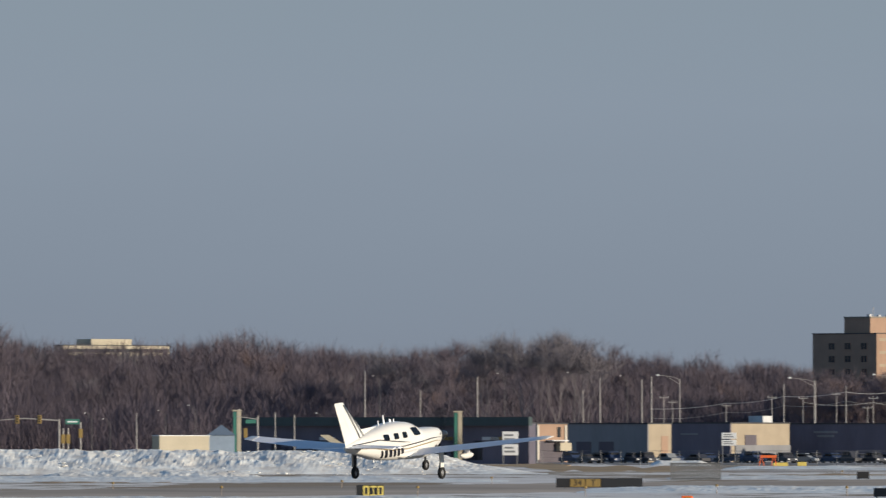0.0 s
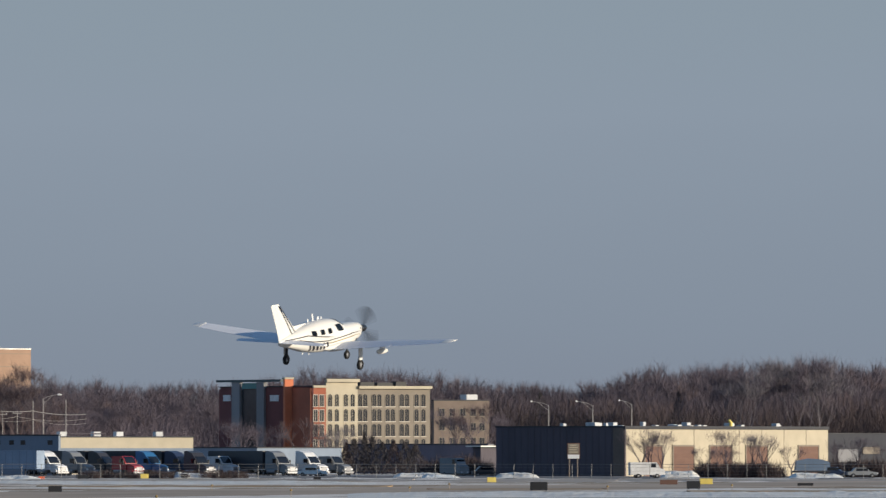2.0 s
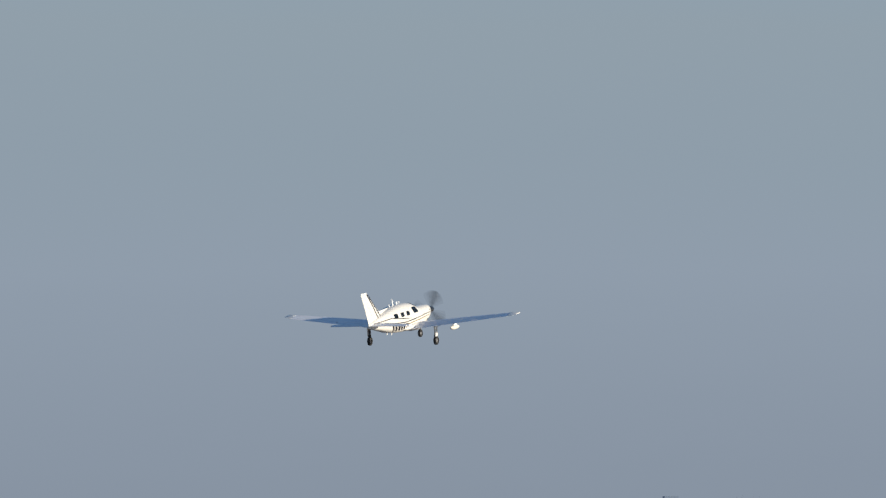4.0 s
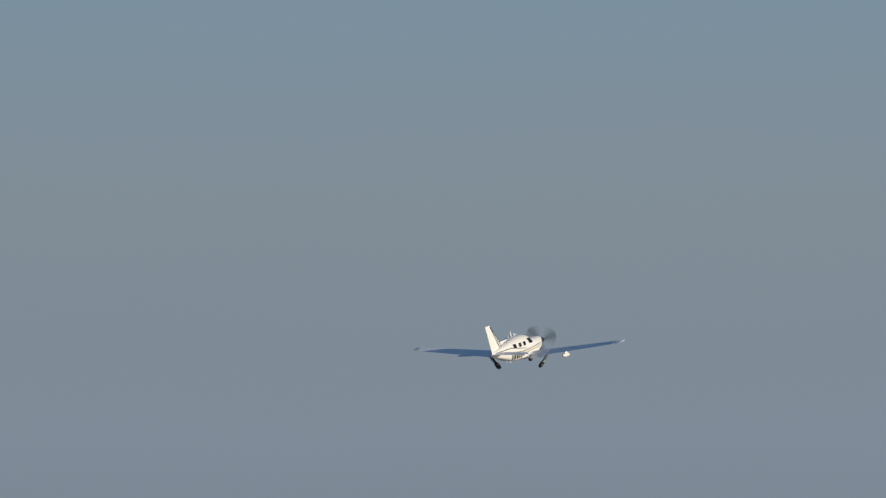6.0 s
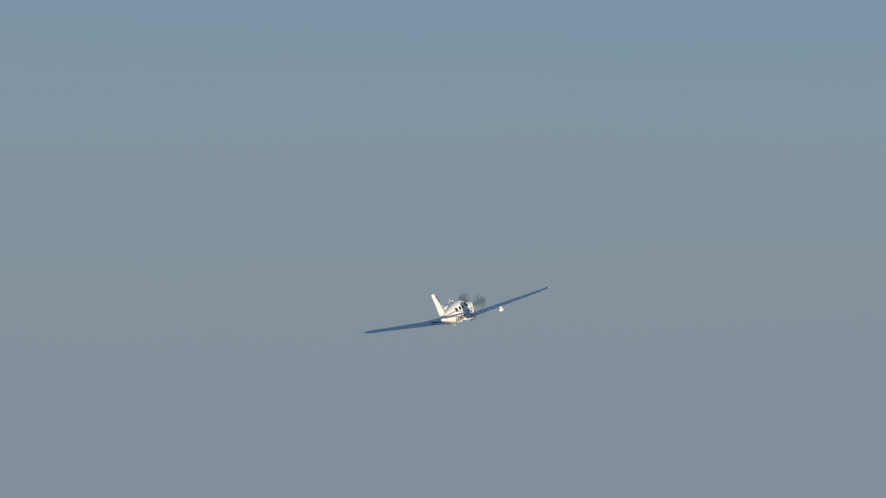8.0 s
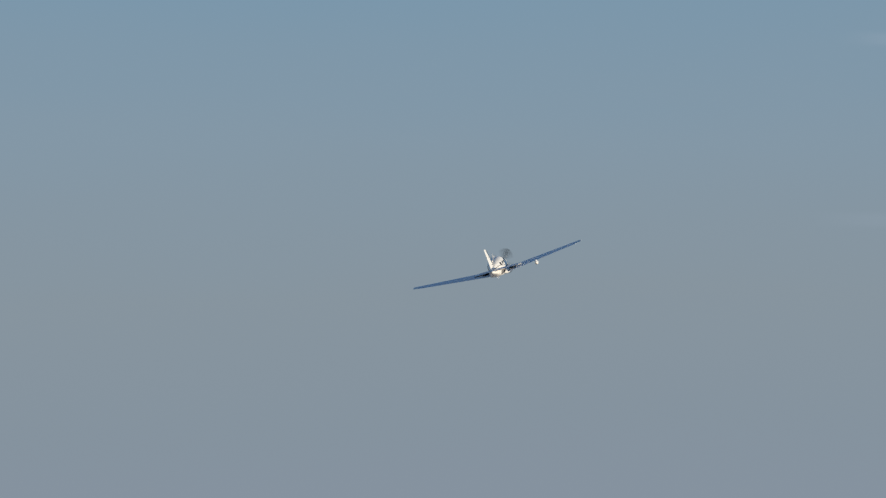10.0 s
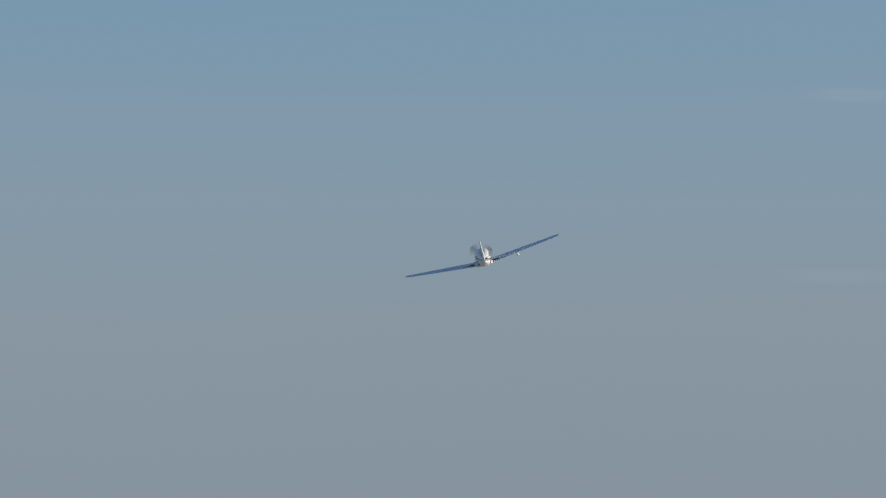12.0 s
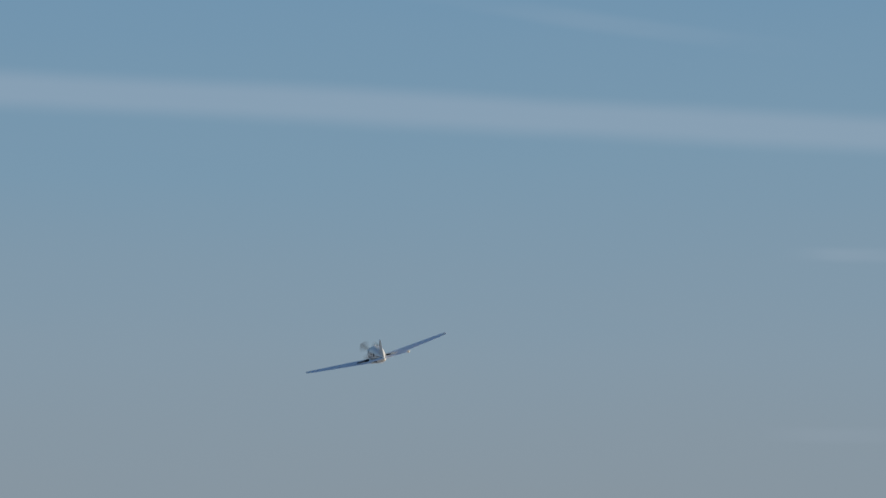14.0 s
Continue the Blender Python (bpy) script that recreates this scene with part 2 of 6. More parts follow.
M = dict(
    plane_white=mat("aircraft_white_paint", (0.765, 0.74, 0.685), 0.28, var=0.04, scale=0.7),
    wing_white=mat("wing_white_paint", (0.76, 0.77, 0.80), 0.5, var=0.05, scale=0.5, spec=0.3),
    stripe_dark=mat("dark_stripe_paint", (0.035, 0.035, 0.05), 0.35, var=0.1),
    stripe_gold=mat("gold_stripe_paint", (0.38, 0.27, 0.10), 0.35, var=0.1),
    cabin_glass=mat("tinted_cabin_glass", (0.012, 0.014, 0.018), 0.08, var=0.1, spec=0.7),
    tyre=mat("tyre_rubber", (0.018, 0.018, 0.018), 0.85, var=0.2, scale=6),
    metal=mat("brushed_metal", (0.30, 0.30, 0.31), 0.55, 0.7, var=0.1, scale=3),
    strut_dark=mat("dark_gear_metal", (0.06, 0.06, 0.065), 0.5, 0.4, var=0.2, scale=5),
    strut_lit=mat("sunlit_gear_white", (0.75, 0.74, 0.70), 0.4, var=0.1, scale=5),
    prop_black=mat("black_spinner", (0.02, 0.02, 0.022), 0.25, var=0.1),
    prop_blur=clear_blur("whirling_blade", (0.05, 0.045, 0.042), 0.10),
    far_pole=mat("dark_far_pole", (0.12, 0.11, 0.11), 0.8, var=0.2),
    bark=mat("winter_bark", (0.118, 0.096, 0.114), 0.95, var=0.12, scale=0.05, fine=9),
    # brighter copy of the bark, with sunlight put into its colour
    bark_lit=mat("sunlit_winter_bark", (0.180, 0.160, 0.172), 0.95, var=0.25, scale=0.05, fine=9),
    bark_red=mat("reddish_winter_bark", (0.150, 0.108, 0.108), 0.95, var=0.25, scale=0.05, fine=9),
    brush=mat("winter_undergrowth", (0.118, 0.095, 0.114), 0.95, var=0.15, scale=0.05, fine=9),
    needle=mat("dark_evergreen", (0.070, 0.060, 0.060), 0.95, var=0.5, scale=0.8),
    hedge=mat("brown_winter_shrub", (0.075, 0.055, 0.055), 0.95, var=0.5, scale=0.8),
    snow_pile=mat("dirty_snow", (0.94, 0.875, 0.785), 0.85, var=0.3, scale=0.5, fine=5, bump=1.0, dark=(0.60, 0.53, 0.45)),
    tar=mat("taxiway_concrete", (0.46, 0.355, 0.26), 0.9, var=0.45, scale=0.03, fine=6, stretch=(1, 0.35, 1)),
    dry_grass=mat("dead_winter_grass", (0.42, 0.27, 0.13), 0.95, var=0.35, scale=0.06, fine=8, stretch=(1, 0.3, 1)),
    slush=mat("slushy_apron", (0.44, 0.37, 0.30), 0.8, var=0.4, scale=0.05, fine=7, stretch=(1, 0.3, 1)),
    run=mat("runway_asphalt", (0.21, 0.19, 0.175), 0.9, var=0.3, scale=0.03, fine=6, stretch=(1, 0.35, 1)),
    brick_tan=mat("orange_tan_brick", (0.36, 0.235, 0.165), 0.9, var=0.15, scale=0.25),
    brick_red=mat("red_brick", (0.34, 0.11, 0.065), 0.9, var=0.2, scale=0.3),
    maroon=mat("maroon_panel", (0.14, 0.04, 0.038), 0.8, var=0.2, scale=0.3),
    orange_red=mat("orange_red_panel", (0.62, 0.19, 0.09), 0.8, var=0.15, scale=0.3),
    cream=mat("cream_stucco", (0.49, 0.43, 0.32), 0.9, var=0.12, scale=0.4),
    taupe=mat("taupe_stucco", (0.245, 0.21, 0.168), 0.9, var=0.15, scale=0.4),
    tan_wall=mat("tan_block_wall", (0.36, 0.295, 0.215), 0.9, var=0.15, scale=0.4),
    brown_brick=mat("brown_brick", (0.18, 0.14, 0.115), 0.9, var=0.2, scale=0.4),
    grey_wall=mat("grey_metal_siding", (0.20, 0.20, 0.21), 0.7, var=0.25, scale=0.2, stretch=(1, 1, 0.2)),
    # these two dark sidings also carry the shade of walls turned from the sun
    dark_wall=mat("charcoal_and_shade_siding", (0.095, 0.080, 0.096), 0.75, var=0.3, scale=0.2, stretch=(1, 1, 0.2)),
    navy_wall=mat("navy_and_shade_siding", (0.118, 0.108, 0.142), 0.7, var=0.3, scale=0.2, stretch=(1, 1, 0.2)),
    blue_wall=mat("blue_grey_siding", (0.19, 0.235, 0.30), 0.7, var=0.2, scale=0.2, stretch=(1, 1, 0.2)),
    blue_pale=mat("pale_blue_siding", (0.30, 0.37, 0.45), 0.7, var=0.2, scale=0.2),
    # near-sky blue-grey: distance haze mixed into the base colour
    haze_grey=mat("haze_tinted_concrete", (0.235, 0.30, 0.39), 0.95, var=0.05, scale=0.1),
    green_roof=mat("dark_green_metal_roof", (0.045, 0.068, 0.070), 0.6, var=0.25, scale=0.3),
    green=mat("green_paint", (0.05, 0.20, 0.15), 0.6, var=0.15),
    teal=mat("teal_panel", (0.06, 0.20, 0.20), 0.5, var=0.15),
    roof_dark=mat("dark_flat_roof", (0.06, 0.06, 0.065), 0.9, var=0.3, scale=0.2),
    glass_far=mat("dark_window_glass", (0.040, 0.042, 0.047), 0.12, var=0.2, spec=0.3),
    frame_pale=mat("pale_window_trim", (0.55, 0.50, 0.42), 0.8, var=0.1),
    door_brown=mat("brown_roller_door", (0.155, 0.083, 0.060), 0.7, var=0.2, scale=0.5, stretch=(1, 1, 4)),
    white=mat("white_paint", (0.78, 0.78, 0.77), 0.5, var=0.1, scale=0.7),
    white_dirty=mat("dirty_white_paint", (0.60, 0.60, 0.60), 0.6, var=0.25, scale=0.7),
    pole=mat("galvanised_pole", (0.42, 0.39, 0.36), 0.6, 0.2, var=0.15, scale=1),
    wood_pole=mat("weathered_wood_pole", (0.34, 0.27, 0.21), 0.9, var=0.25, scale=1, stretch=(1, 1, 0.1)),
    cable=mat("utility_cable", (0.60, 0.56, 0.50), 0.6, var=0.1),
    black=mat("black_panel", (0.02, 0.02, 0.022), 0.6, var=0.2),
    yellow=mat("yellow_sign_face", (0.82, 0.64, 0.16), 0.5, var=0.12, scale=2),
    amber=mat("dim_amber_sign_face", (0.30, 0.20, 0.06), 0.6, var=0.2, scale=2),
    orange=mat("safety_orange", (0.85, 0.16, 0.04), 0.6, var=0.1, scale=2),
    red=mat("red_truck_paint", (0.36, 0.03, 0.04), 0.4, var=0.1),
    blue=mat("blue_truck_paint", (0.035, 0.15, 0.33), 0.35, var=0.1),
    navy=mat("navy_truck_paint", (0.03, 0.045, 0.09), 0.35, var=0.1),
    truck_grey=mat("grey_truck_paint", (0.22, 0.23, 0.24), 0.4, var=0.15),
    truck_black=mat("black_truck_paint", (0.045, 0.045, 0.052), 0.35, var=0.15),
    trailer_side=mat("grey_blue_trailer_side", (0.125, 0.175, 0.25), 0.5, var=0.25, scale=0.35),
    trailer_blue=mat("pale_blue_trailer_side", (0.27, 0.34, 0.44), 0.5, var=0.2, scale=0.35),
    fence=mat("galvanised_chain_link", (0.20, 0.20, 0.20), 0.6, 0.4, var=0.2),
    lamp_glass=mat("lamp_head", (0.75, 0.74, 0.70), 0.3, var=0.05),
)


# ---- building blocks ----
def part(name, bm, material, parent, label="", m=None):
    me = bpy.data.meshes.new(name)
    bm.to_mesh(me)
    bm.free()
    me.materials.append(M[material] if isinstance(material, str) else material)
    ob = new(name, me)
    if parent is not None:
        ob.parent = parent
    if m is not None:
        ob.matrix_basis = m
    return tagged(ob, label)


def share(name, mesh, parent, m):
    ob = new(name, mesh)
    ob.parent = parent
    ob.matrix_basis = m
    return ob


def smooth(ob):
    for p in ob.data.polygons:
        p.use_smooth = True
    ob.data.set_sharp_from_angle(angle=radians(38))
    return ob


def root(name, m, label, category, group="", kind=""):
    ob = new(name)
    ob.empty_display_size = 0.5
    ob.matrix_basis = m
    return tagged(ob, label, category, group, kind)


def add_box(bm, x0, x1, y0, y1, z0, z1, bevel=0.0, m=None):
    vs = [bm.verts.new(p) for p in ((x0, y0, z0), (x1, y0, z0), (x1, y1, z0), (x0, y1, z0), (x0, y0, z1), (x1, y0, z1), (x1, y1, z1), (x0, y1, z1))]
    fs = [bm.faces.new([vs[i] for i in f]) for f in ((3, 2, 1, 0), (4, 5, 6, 7), (0, 1, 5, 4), (1, 2, 6, 5), (2, 3, 7, 6), (3, 0, 4, 7))]
    if m is not None:
        bmesh.ops.transform(bm, matrix=m, verts=vs)
    if bevel:
        edges = list({e for f in fs for e in f.edges})
        bmesh.ops.bevel(bm, geom=edges, offset=bevel, segments=2, affect="EDGES", profile=0.6)
    return vs


def box(x0, x1, y0, y1, z0, z1, bevel=0.0):
    bm = bmesh.new()
    add_box(bm, min(x0, x1), max(x0, x1), min(y0, y1), max(y0, y1), z0, z1, bevel)
    return bm


def tube(points, radii, sides=8, caps=True):
    """A round tube along points, one radius each."""
    bm = bmesh.new()
    add_tube(bm, points, radii, sides, caps)
    return bm


def add_tube(bm, points, radii, sides=8, caps=True):
    pts = [Vector(p) for p in points]
    if not hasattr(radii, "__len__"):
        radii = [radii] * len(pts)
    rings = []
    for i, p in enumerate(pts):
        d = (pts[min(i + 1, len(pts) - 1)] - pts[max(i - 1, 0)]).normalized()
        side = d.cross(Vector((0, 0, 1)) if abs(d.z) < 0.9 else Vector((1, 0, 0))).normalized()
        up = side.cross(d)
        rings.append([bm.verts.new(p + radii[i] * (math.cos(a) * side + math.sin(a) * up)) for a in [2 * math.pi * k / sides for k in range(sides)]])
    for a, b in zip(rings, rings[1:]):
        for k in range(sides):
            bm.faces.new((a[k], a[(k + 1) % sides], b[(k + 1) % sides], b[k]))
    if caps:
        bm.faces.new(rings[0][::-1])
        bm.faces.new(rings[-1])


def prism(outline, x0, x1, axis="y"):
    """A closed outline of (a, z) pairs pushed from x0 to x1 along the other level axis."""
    bm = bmesh.new()
    put = (lambda a, z, s: (a, s, z)) if axis == "y" else (lambda a, z, s: (s, a, z))
    r0 = [bm.verts.new(put(a, z, x0)) for a, z in outline]
    r1 = [bm.verts.new(put(a, z, x1)) for a, z in outline]
    n = len(outline)
    for i in range(n):
        bm.faces.new((r0[i], r0[(i + 1) % n], r1[(i + 1) % n], r1[i]))
    bm.faces.new(r0[::-1])
    bm.faces.new(r1)
    bmesh.ops.recalc_face_normals(bm, faces=bm.faces)
    return bm


def spot(u, d, z=0.0):
    """The place on bearing u, d metres out."""
    b = (u - 784) / F
    return Vector((d * math.sin(b), d * math.cos(b), z))


def level(v, d):
    """The height that stands v steps above the eye's horizon, d metres out."""
    return EYE + v * d / F


def facing(u, d, z=0.0, turn=0.0):
    """A pose on bearing u whose +y points away from the eye, turned anticlockwise."""
    p = spot(u, d, z)
    return pose(p.x, p.y, p.z, 0, 0, turn - math.degrees((u - 784) / F))


def wheel(parent, m, r, w, name="wheel"):
    bm = bmesh.new()
    prof = [(0.55, 0.30), (0.62, 0.5), (0.85, 0.5), (0.96, 0.36), (1.0, 0.15), (1.0, -0.15), (0.96, -0.36), (0.85, -0.5), (0.62, -0.5), (0.55, -0.30)]
    n = 20
    rings = []
    for k in range(n):
        a = 2 * math.pi * k / n
        rings.append([bm.verts.new((r * f * math.cos(a), w * g, r * f * math.sin(a))) for f, g in prof])
    for k in range(n):
        p, q = rings[k], rings[(k + 1) % n]
        for i in range(len(prof)):
            j = (i + 1) % len(prof)
            bm.faces.new((p[i], p[j], q[j], q[i]))
    bmesh.ops.recalc_face_normals(bm, faces=bm.faces)
    hub = bmesh.new()
    add_tube(hub, [(0, -w * 0.36, 0), (0, -w * 0.2, 0), (0, w * 0.2, 0), (0, w * 0.36, 0)], [r * 0.3, r * 0.56, r * 0.56, r * 0.3], 14)
    ty = smooth(part(name, bm, "tyre", parent, m=m))
    part("rim", hub, "metal", ty)
    return ty


# ---- ground ----
def make_ground():
    m = bpy.data.materials.new("snowy_airfield")
    m.use_nodes = True
    nt = m.node_tree
    N, L = nt.nodes.new, nt.links.new
    b = nt.nodes["Principled BSDF"]
    b.inputs["Roughness"].default_value = 0.9
    tc = N("ShaderNodeTexCoord")
    def noise_at(scale, stretch, detail=5.0):
        mp, n = N("ShaderNodeMapping"), N("ShaderNodeTexNoise")
        mp.inputs["Scale"].default_value = stretch
        n.inputs["Scale"].default_value, n.inputs["Detail"].default_value = scale, detail
        L(tc.outputs["Object"], mp.inputs[0])
        L(mp.outputs[0], n.inputs[0])
        return n.outputs["Fac"]
    big, small, grit = noise_at(0.035, (1, 0.28, 1)), noise_at(0.25, (1, 0.3, 1)), noise_at(2.0, (1, 0.4, 1))
    add = N("ShaderNodeMath")
    add.operation = "MULTIPLY_ADD"
    add.inputs[1].default_value = 0.35
    L(small, add.inputs[0])
    L(big, add.inputs[2])
    cut = N("ShaderNodeMapRange")
    cut.interpolation_type = "SMOOTHSTEP"
    cut.inputs["From Min"].default_value, cut.inputs["From Max"].default_value = 0.625, 0.675
    L(add.outputs[0], cut.inputs["Value"])
    snow, grass = N("ShaderNodeValToRGB"), N("ShaderNodeValToRGB")
    for r, c0, c1 in ((snow, (0.72, 0.63, 0.535), (0.95, 0.875, 0.775)), (grass, (0.22, 0.15, 0.085), (0.40, 0.29, 0.18))):
        r.color_ramp.elements[0].position, r.color_ramp.elements[0].color = 0.3, (*c0, 1)
        r.color_ramp.elements[1].position, r.color_ramp.elements[1].color = 0.7, (*c1, 1)
    L(small, snow.inputs[0])
    L(grit, grass.inputs[0])
    mix = N("ShaderNodeMix")
    mix.data_type = "RGBA"
    L(cut.outputs[0], mix.inputs["Factor"])
    L(grass.outputs[0], mix.inputs["A"])
    L(snow.outputs[0], mix.inputs["B"])
    L(mix.outputs["Result"], b.inputs["Base Color"])
    bp = N("ShaderNodeBump")
    bp.inputs["Strength"].default_value, bp.inputs["Distance"].default_value = 0.6, 0.15
    L(small, bp.inputs["Height"])
    L(bp.outputs[0], b.inputs["Normal"])
    bm = bmesh.new()
    rings = []
    for r in (2, 60, 200, 400, 600, 800, 1000, 1200, 1400, 1700, 2000, 2500, 3200, 4000, 4900):
        rings.append([bm.verts.new((r * math.sin(a), r * math.cos(a), 0)) for a in [2 * math.pi * k / 96 for k in range(96)]])
    for p, q in zip(rings, rings[1:]):
        for k in range(96):
            bm.faces.new((p[k], q[k], q[(k + 1) % 96], p[(k + 1) % 96]))
    bm.faces.new(rings[0])
    bmesh.ops.recalc_face_normals(bm, faces=bm.faces)
    me = bpy.data.meshes.new("ground")
    bm.to_mesh(me)
    bm.free()
    me.materials.append(m)
    tagged(new("ground", me), "flat airfield of patchy snow and dead grass", "ground", kind="structure")


def strip(name, a, heading, length, width, z, material, label):
    """A paved strip from a, along a heading east of the first view."""
    h = radians(heading)
    d, s = Vector((math.sin(h), math.cos(h), 0)), Vector((math.cos(h), -math.sin(h), 0))
    bm = bmesh.new()
    n = int(length / 20)
    rows = []
    for i in range(n + 1):
        p = Vector((*a, 0)) + d * (length * i / n)
        w0, w1 = (width / 2 + 0.8 * noise.noise((i * 0.9, k, 3.1)) for k in (0, 7))
        rows.append([bm.verts.new(p - s * (w0 + 3.0) + Vector((0, 0, -0.02))), bm.verts.new(p - s * w0 + Vector((0, 0, z))),
                     bm.verts.new(p + s * w1 + Vector((0, 0, z))), bm.verts.new(p + s * (w1 + 3.0) + Vector((0, 0, -0.02)))])
    for p, q in zip(rows, rows[1:]):
        for k in range(3):
            bm.faces.new((p[k], q[k], q[k + 1], p[k + 1]))
    bmesh.ops.recalc_face_normals(bm, faces=bm.faces)
    return tagged(part(name, bm, material, None), label, "pavement", kind="structure")


make_ground()
strip("runway", (-1.6 - 90, 441 - 180), 26.7, 1500, 45, 0.03, "run", "grey asphalt runway swept clear of snow")
strip("taxiway", (-77, 530), 16.5, 1100, 38, 0.05, "tar", "tan concrete taxiway with snow along its edges")
strip("taxiway", (-300, 1235), 88.0, 800, 7, 0.04, "tar", "narrow service road across the snowy field")


def field_patch(u0, u1, d0, d1, z, material, label, seed):
    """A thin ragged sheet of dead grass or slush lying on the field."""
    bm = bmesh.new()
    n = max(8, int((u1 - u0) / 12))
    rows = []
    for i in range(n + 1):
        s = i / n
        u = u0 + (u1 - u0) * s
        taper = min(1.0, 5 * s, 5 * (1 - s)) ** 0.6
        mid, half = (d0 + d1) / 2, (d1 - d0) / 2 * taper
        mid += (d1 - d0) * 0.22 * noise.noise((u * 0.011, seed, 1.0))
        a = half * (0.75 + 0.8 * noise.noise((u * 0.03, seed, 5.0)))
        b = half * (0.75 + 0.8 * noise.noise((u * 0.025, seed, 9.0)))
        rows.append([bm.verts.new(spot(u, mid - a, 0.0)), bm.verts.new(spot(u, mid, z)), bm.verts.new(spot(u, mid + b, 0.0))])
    for p, q in zip(rows, rows[1:]):
        for k in range(2):
            bm.faces.new((p[k], q[k], q[k + 1], p[k + 1]))
    bmesh.ops.recalc_face_normals(bm, faces=bm.faces)
    return tagged(part({"dry_grass": "grass_patch", "slush": "slush_patch", "run": "yard"}[material], bm, material, None), label, "ground", kind="structure")


for i, (u0, u1, d0, d1, mtl) in enumerate(((930, 1260, 1230, 1620, "dry_grass"), (860, 1010, 1420, 1800, "dry_grass"), (1290, 1620, 1060, 1180, "dry_grass"), (1260, 1760, 1250, 1360, "slush"), (40, 330, 905, 960, "dry_grass"),
                                           (380, 640, 930, 985, "dry_grass"), (1680, 2420, 1440, 1620, "slush"), (1750, 2380, 1170, 1230, "dry_grass"), (2380, 3420, 1400, 1620, "slush"), (2440, 2760, 1060, 1110, "dry_grass"), (2900, 3380, 1000, 1050, "dry_grass"), (900, 2100, 1630, 1960, "run"), (1900, 3460, 1630, 1960, "run"))):
    field_patch(u0, u1, d0, d1, 0.06 + 0.006 * i, mtl, {"dry_grass": "ragged patch of dead grass showing through snow", "slush": "worn slushy ground beside the taxiway", "run": "dark asphalt yard before the halls"}[mtl], 3.0 + 7.7 * i)


# ---- buildings ----
class Block:
    """A building on a street grid turned g degrees: local x runs along its sunny face, local y along its shaded face, from the near corner."""
    def __init__(self, name, u0, u1, u2, d, top, left_mat, right_mat, label, g=35.0, roof="roof_dark", category="building", base=0.0, lip=0.35):
        self.g, self.d = radians(g), d
        b1 = (u1 - 784) / F
        self.b1 = b1
        p = spot(u1, d, base)
        self.ob = root(name, pose(p.x, p.y, p.z, 0, 0, 90 - g - math.degrees(b1)), label, category)
        self.h = top - base
        self.base = base
        self.L = self.along("L", u0) if u0 < u1 else 12.0
        self.R = self.along("R", u2) if u2 > u1 else 12.0
        h = self.h
        part("wall", box(0, 0.3, 0, self.L, 0, h), left_mat, self.ob)
        part("wall", box(0.3, self.R, 0, 0.3, 0, h), right_mat, self.ob)
        part("wall", box(self.R - 0.3, self.R, 0.3, self.L, 0, h), right_mat, self.ob)
        part("wall", box(0.3, self.R - 0.3, self.L - 0.3, self.L, 0, h), left_mat, self.ob)
        part("roof", box(0.3, self.R - 0.3, 0.3, self.L - 0.3, h - 0.55, h - 0.3), roof, self.ob)
        if lip:
            bm = box(-0.12, self.R + 0.12, -0.12, 0.36, h, h + lip * 0.6)
            add_box(bm, -0.12, 0.36, 0.36, self.L + 0.12, h, h + lip * 0.6)
            part("roof_edge", bm, roof, self.ob)

    def along(self, face, u):
        t = math.tan((u - 784) / F - self.b1)
        s, c = math.sin(self.g), math.cos(self.g)
        return self.d * t / (s - c * t) if face == "R" else -self.d * t / (c + s * t)

    def depth(self, face, s):
        return self.d + s * (math.cos(self.g) if face == "R" else math.sin(self.g))

    def panel(self, face, u0, u1, v0, v1, material, name="panel", out=0.08, label="", parent=None):
        a, b = self.along(face, u0), self.along(face, u1)
        dm = self.depth(face, (a + b) / 2)
        z0, z1 = level(v0, dm) - self.base, level(v1, dm) - self.base
        z0 = max(z0, 0.0)
        bm = box(a, b, -out, 0.05, z0, z1, 0) if face == "R" else box(-out, 0.05, a, b, z0, z1, 0)
        return part(name, bm, material, parent or self.ob, label)

    def window(self, face, s0, s1, z0, z1, trim="frame_pale", pane="glass_far", sill=True):
        """A window set in a raised trim, with its pane recessed behind the trim's face."""
        def slab(a, b, c, d, o0, o1):
            return box(a, b, -o1, -o0, c, d) if face == "R" else box(-o1, -o0, a, b, c, d)
        w = part("window", slab(s0, s1, z0, z1, -0.02, 0.03), pane, self.ob)
        fr = slab(s0 - 0.1, s0, z0, z1, -0.02, 0.10)
        for a, b, c, d in ((s1, s1 + 0.1, z0, z1), (s0 - 0.1, s1 + 0.1, z1, z1 + 0.12), ((s0 + s1) / 2 - 0.03, (s0 + s1) / 2 + 0.03, z0, z1)):
            if face == "R":
                add_box(fr, a, b, -0.10, 0.02, c, d)
            else:
                add_box(fr, -0.10, 0.02, a, b, c, d)
        part("frame", fr, trim, w)
        if sill:
            part("sill", slab(s0 - 0.15, s1 + 0.15, z0 - 0.14, z0, -0.02, 0.14), trim, w)


def roof_units(b, spots, material="metal"):
    for x, y, w, h in spots:
        part("roof_unit", box(x - w / 2, x + w / 2, y - w / 2, y + w / 2, b.h - 0.32, b.h - 0.3 + h, 0.05), material, b.ob)


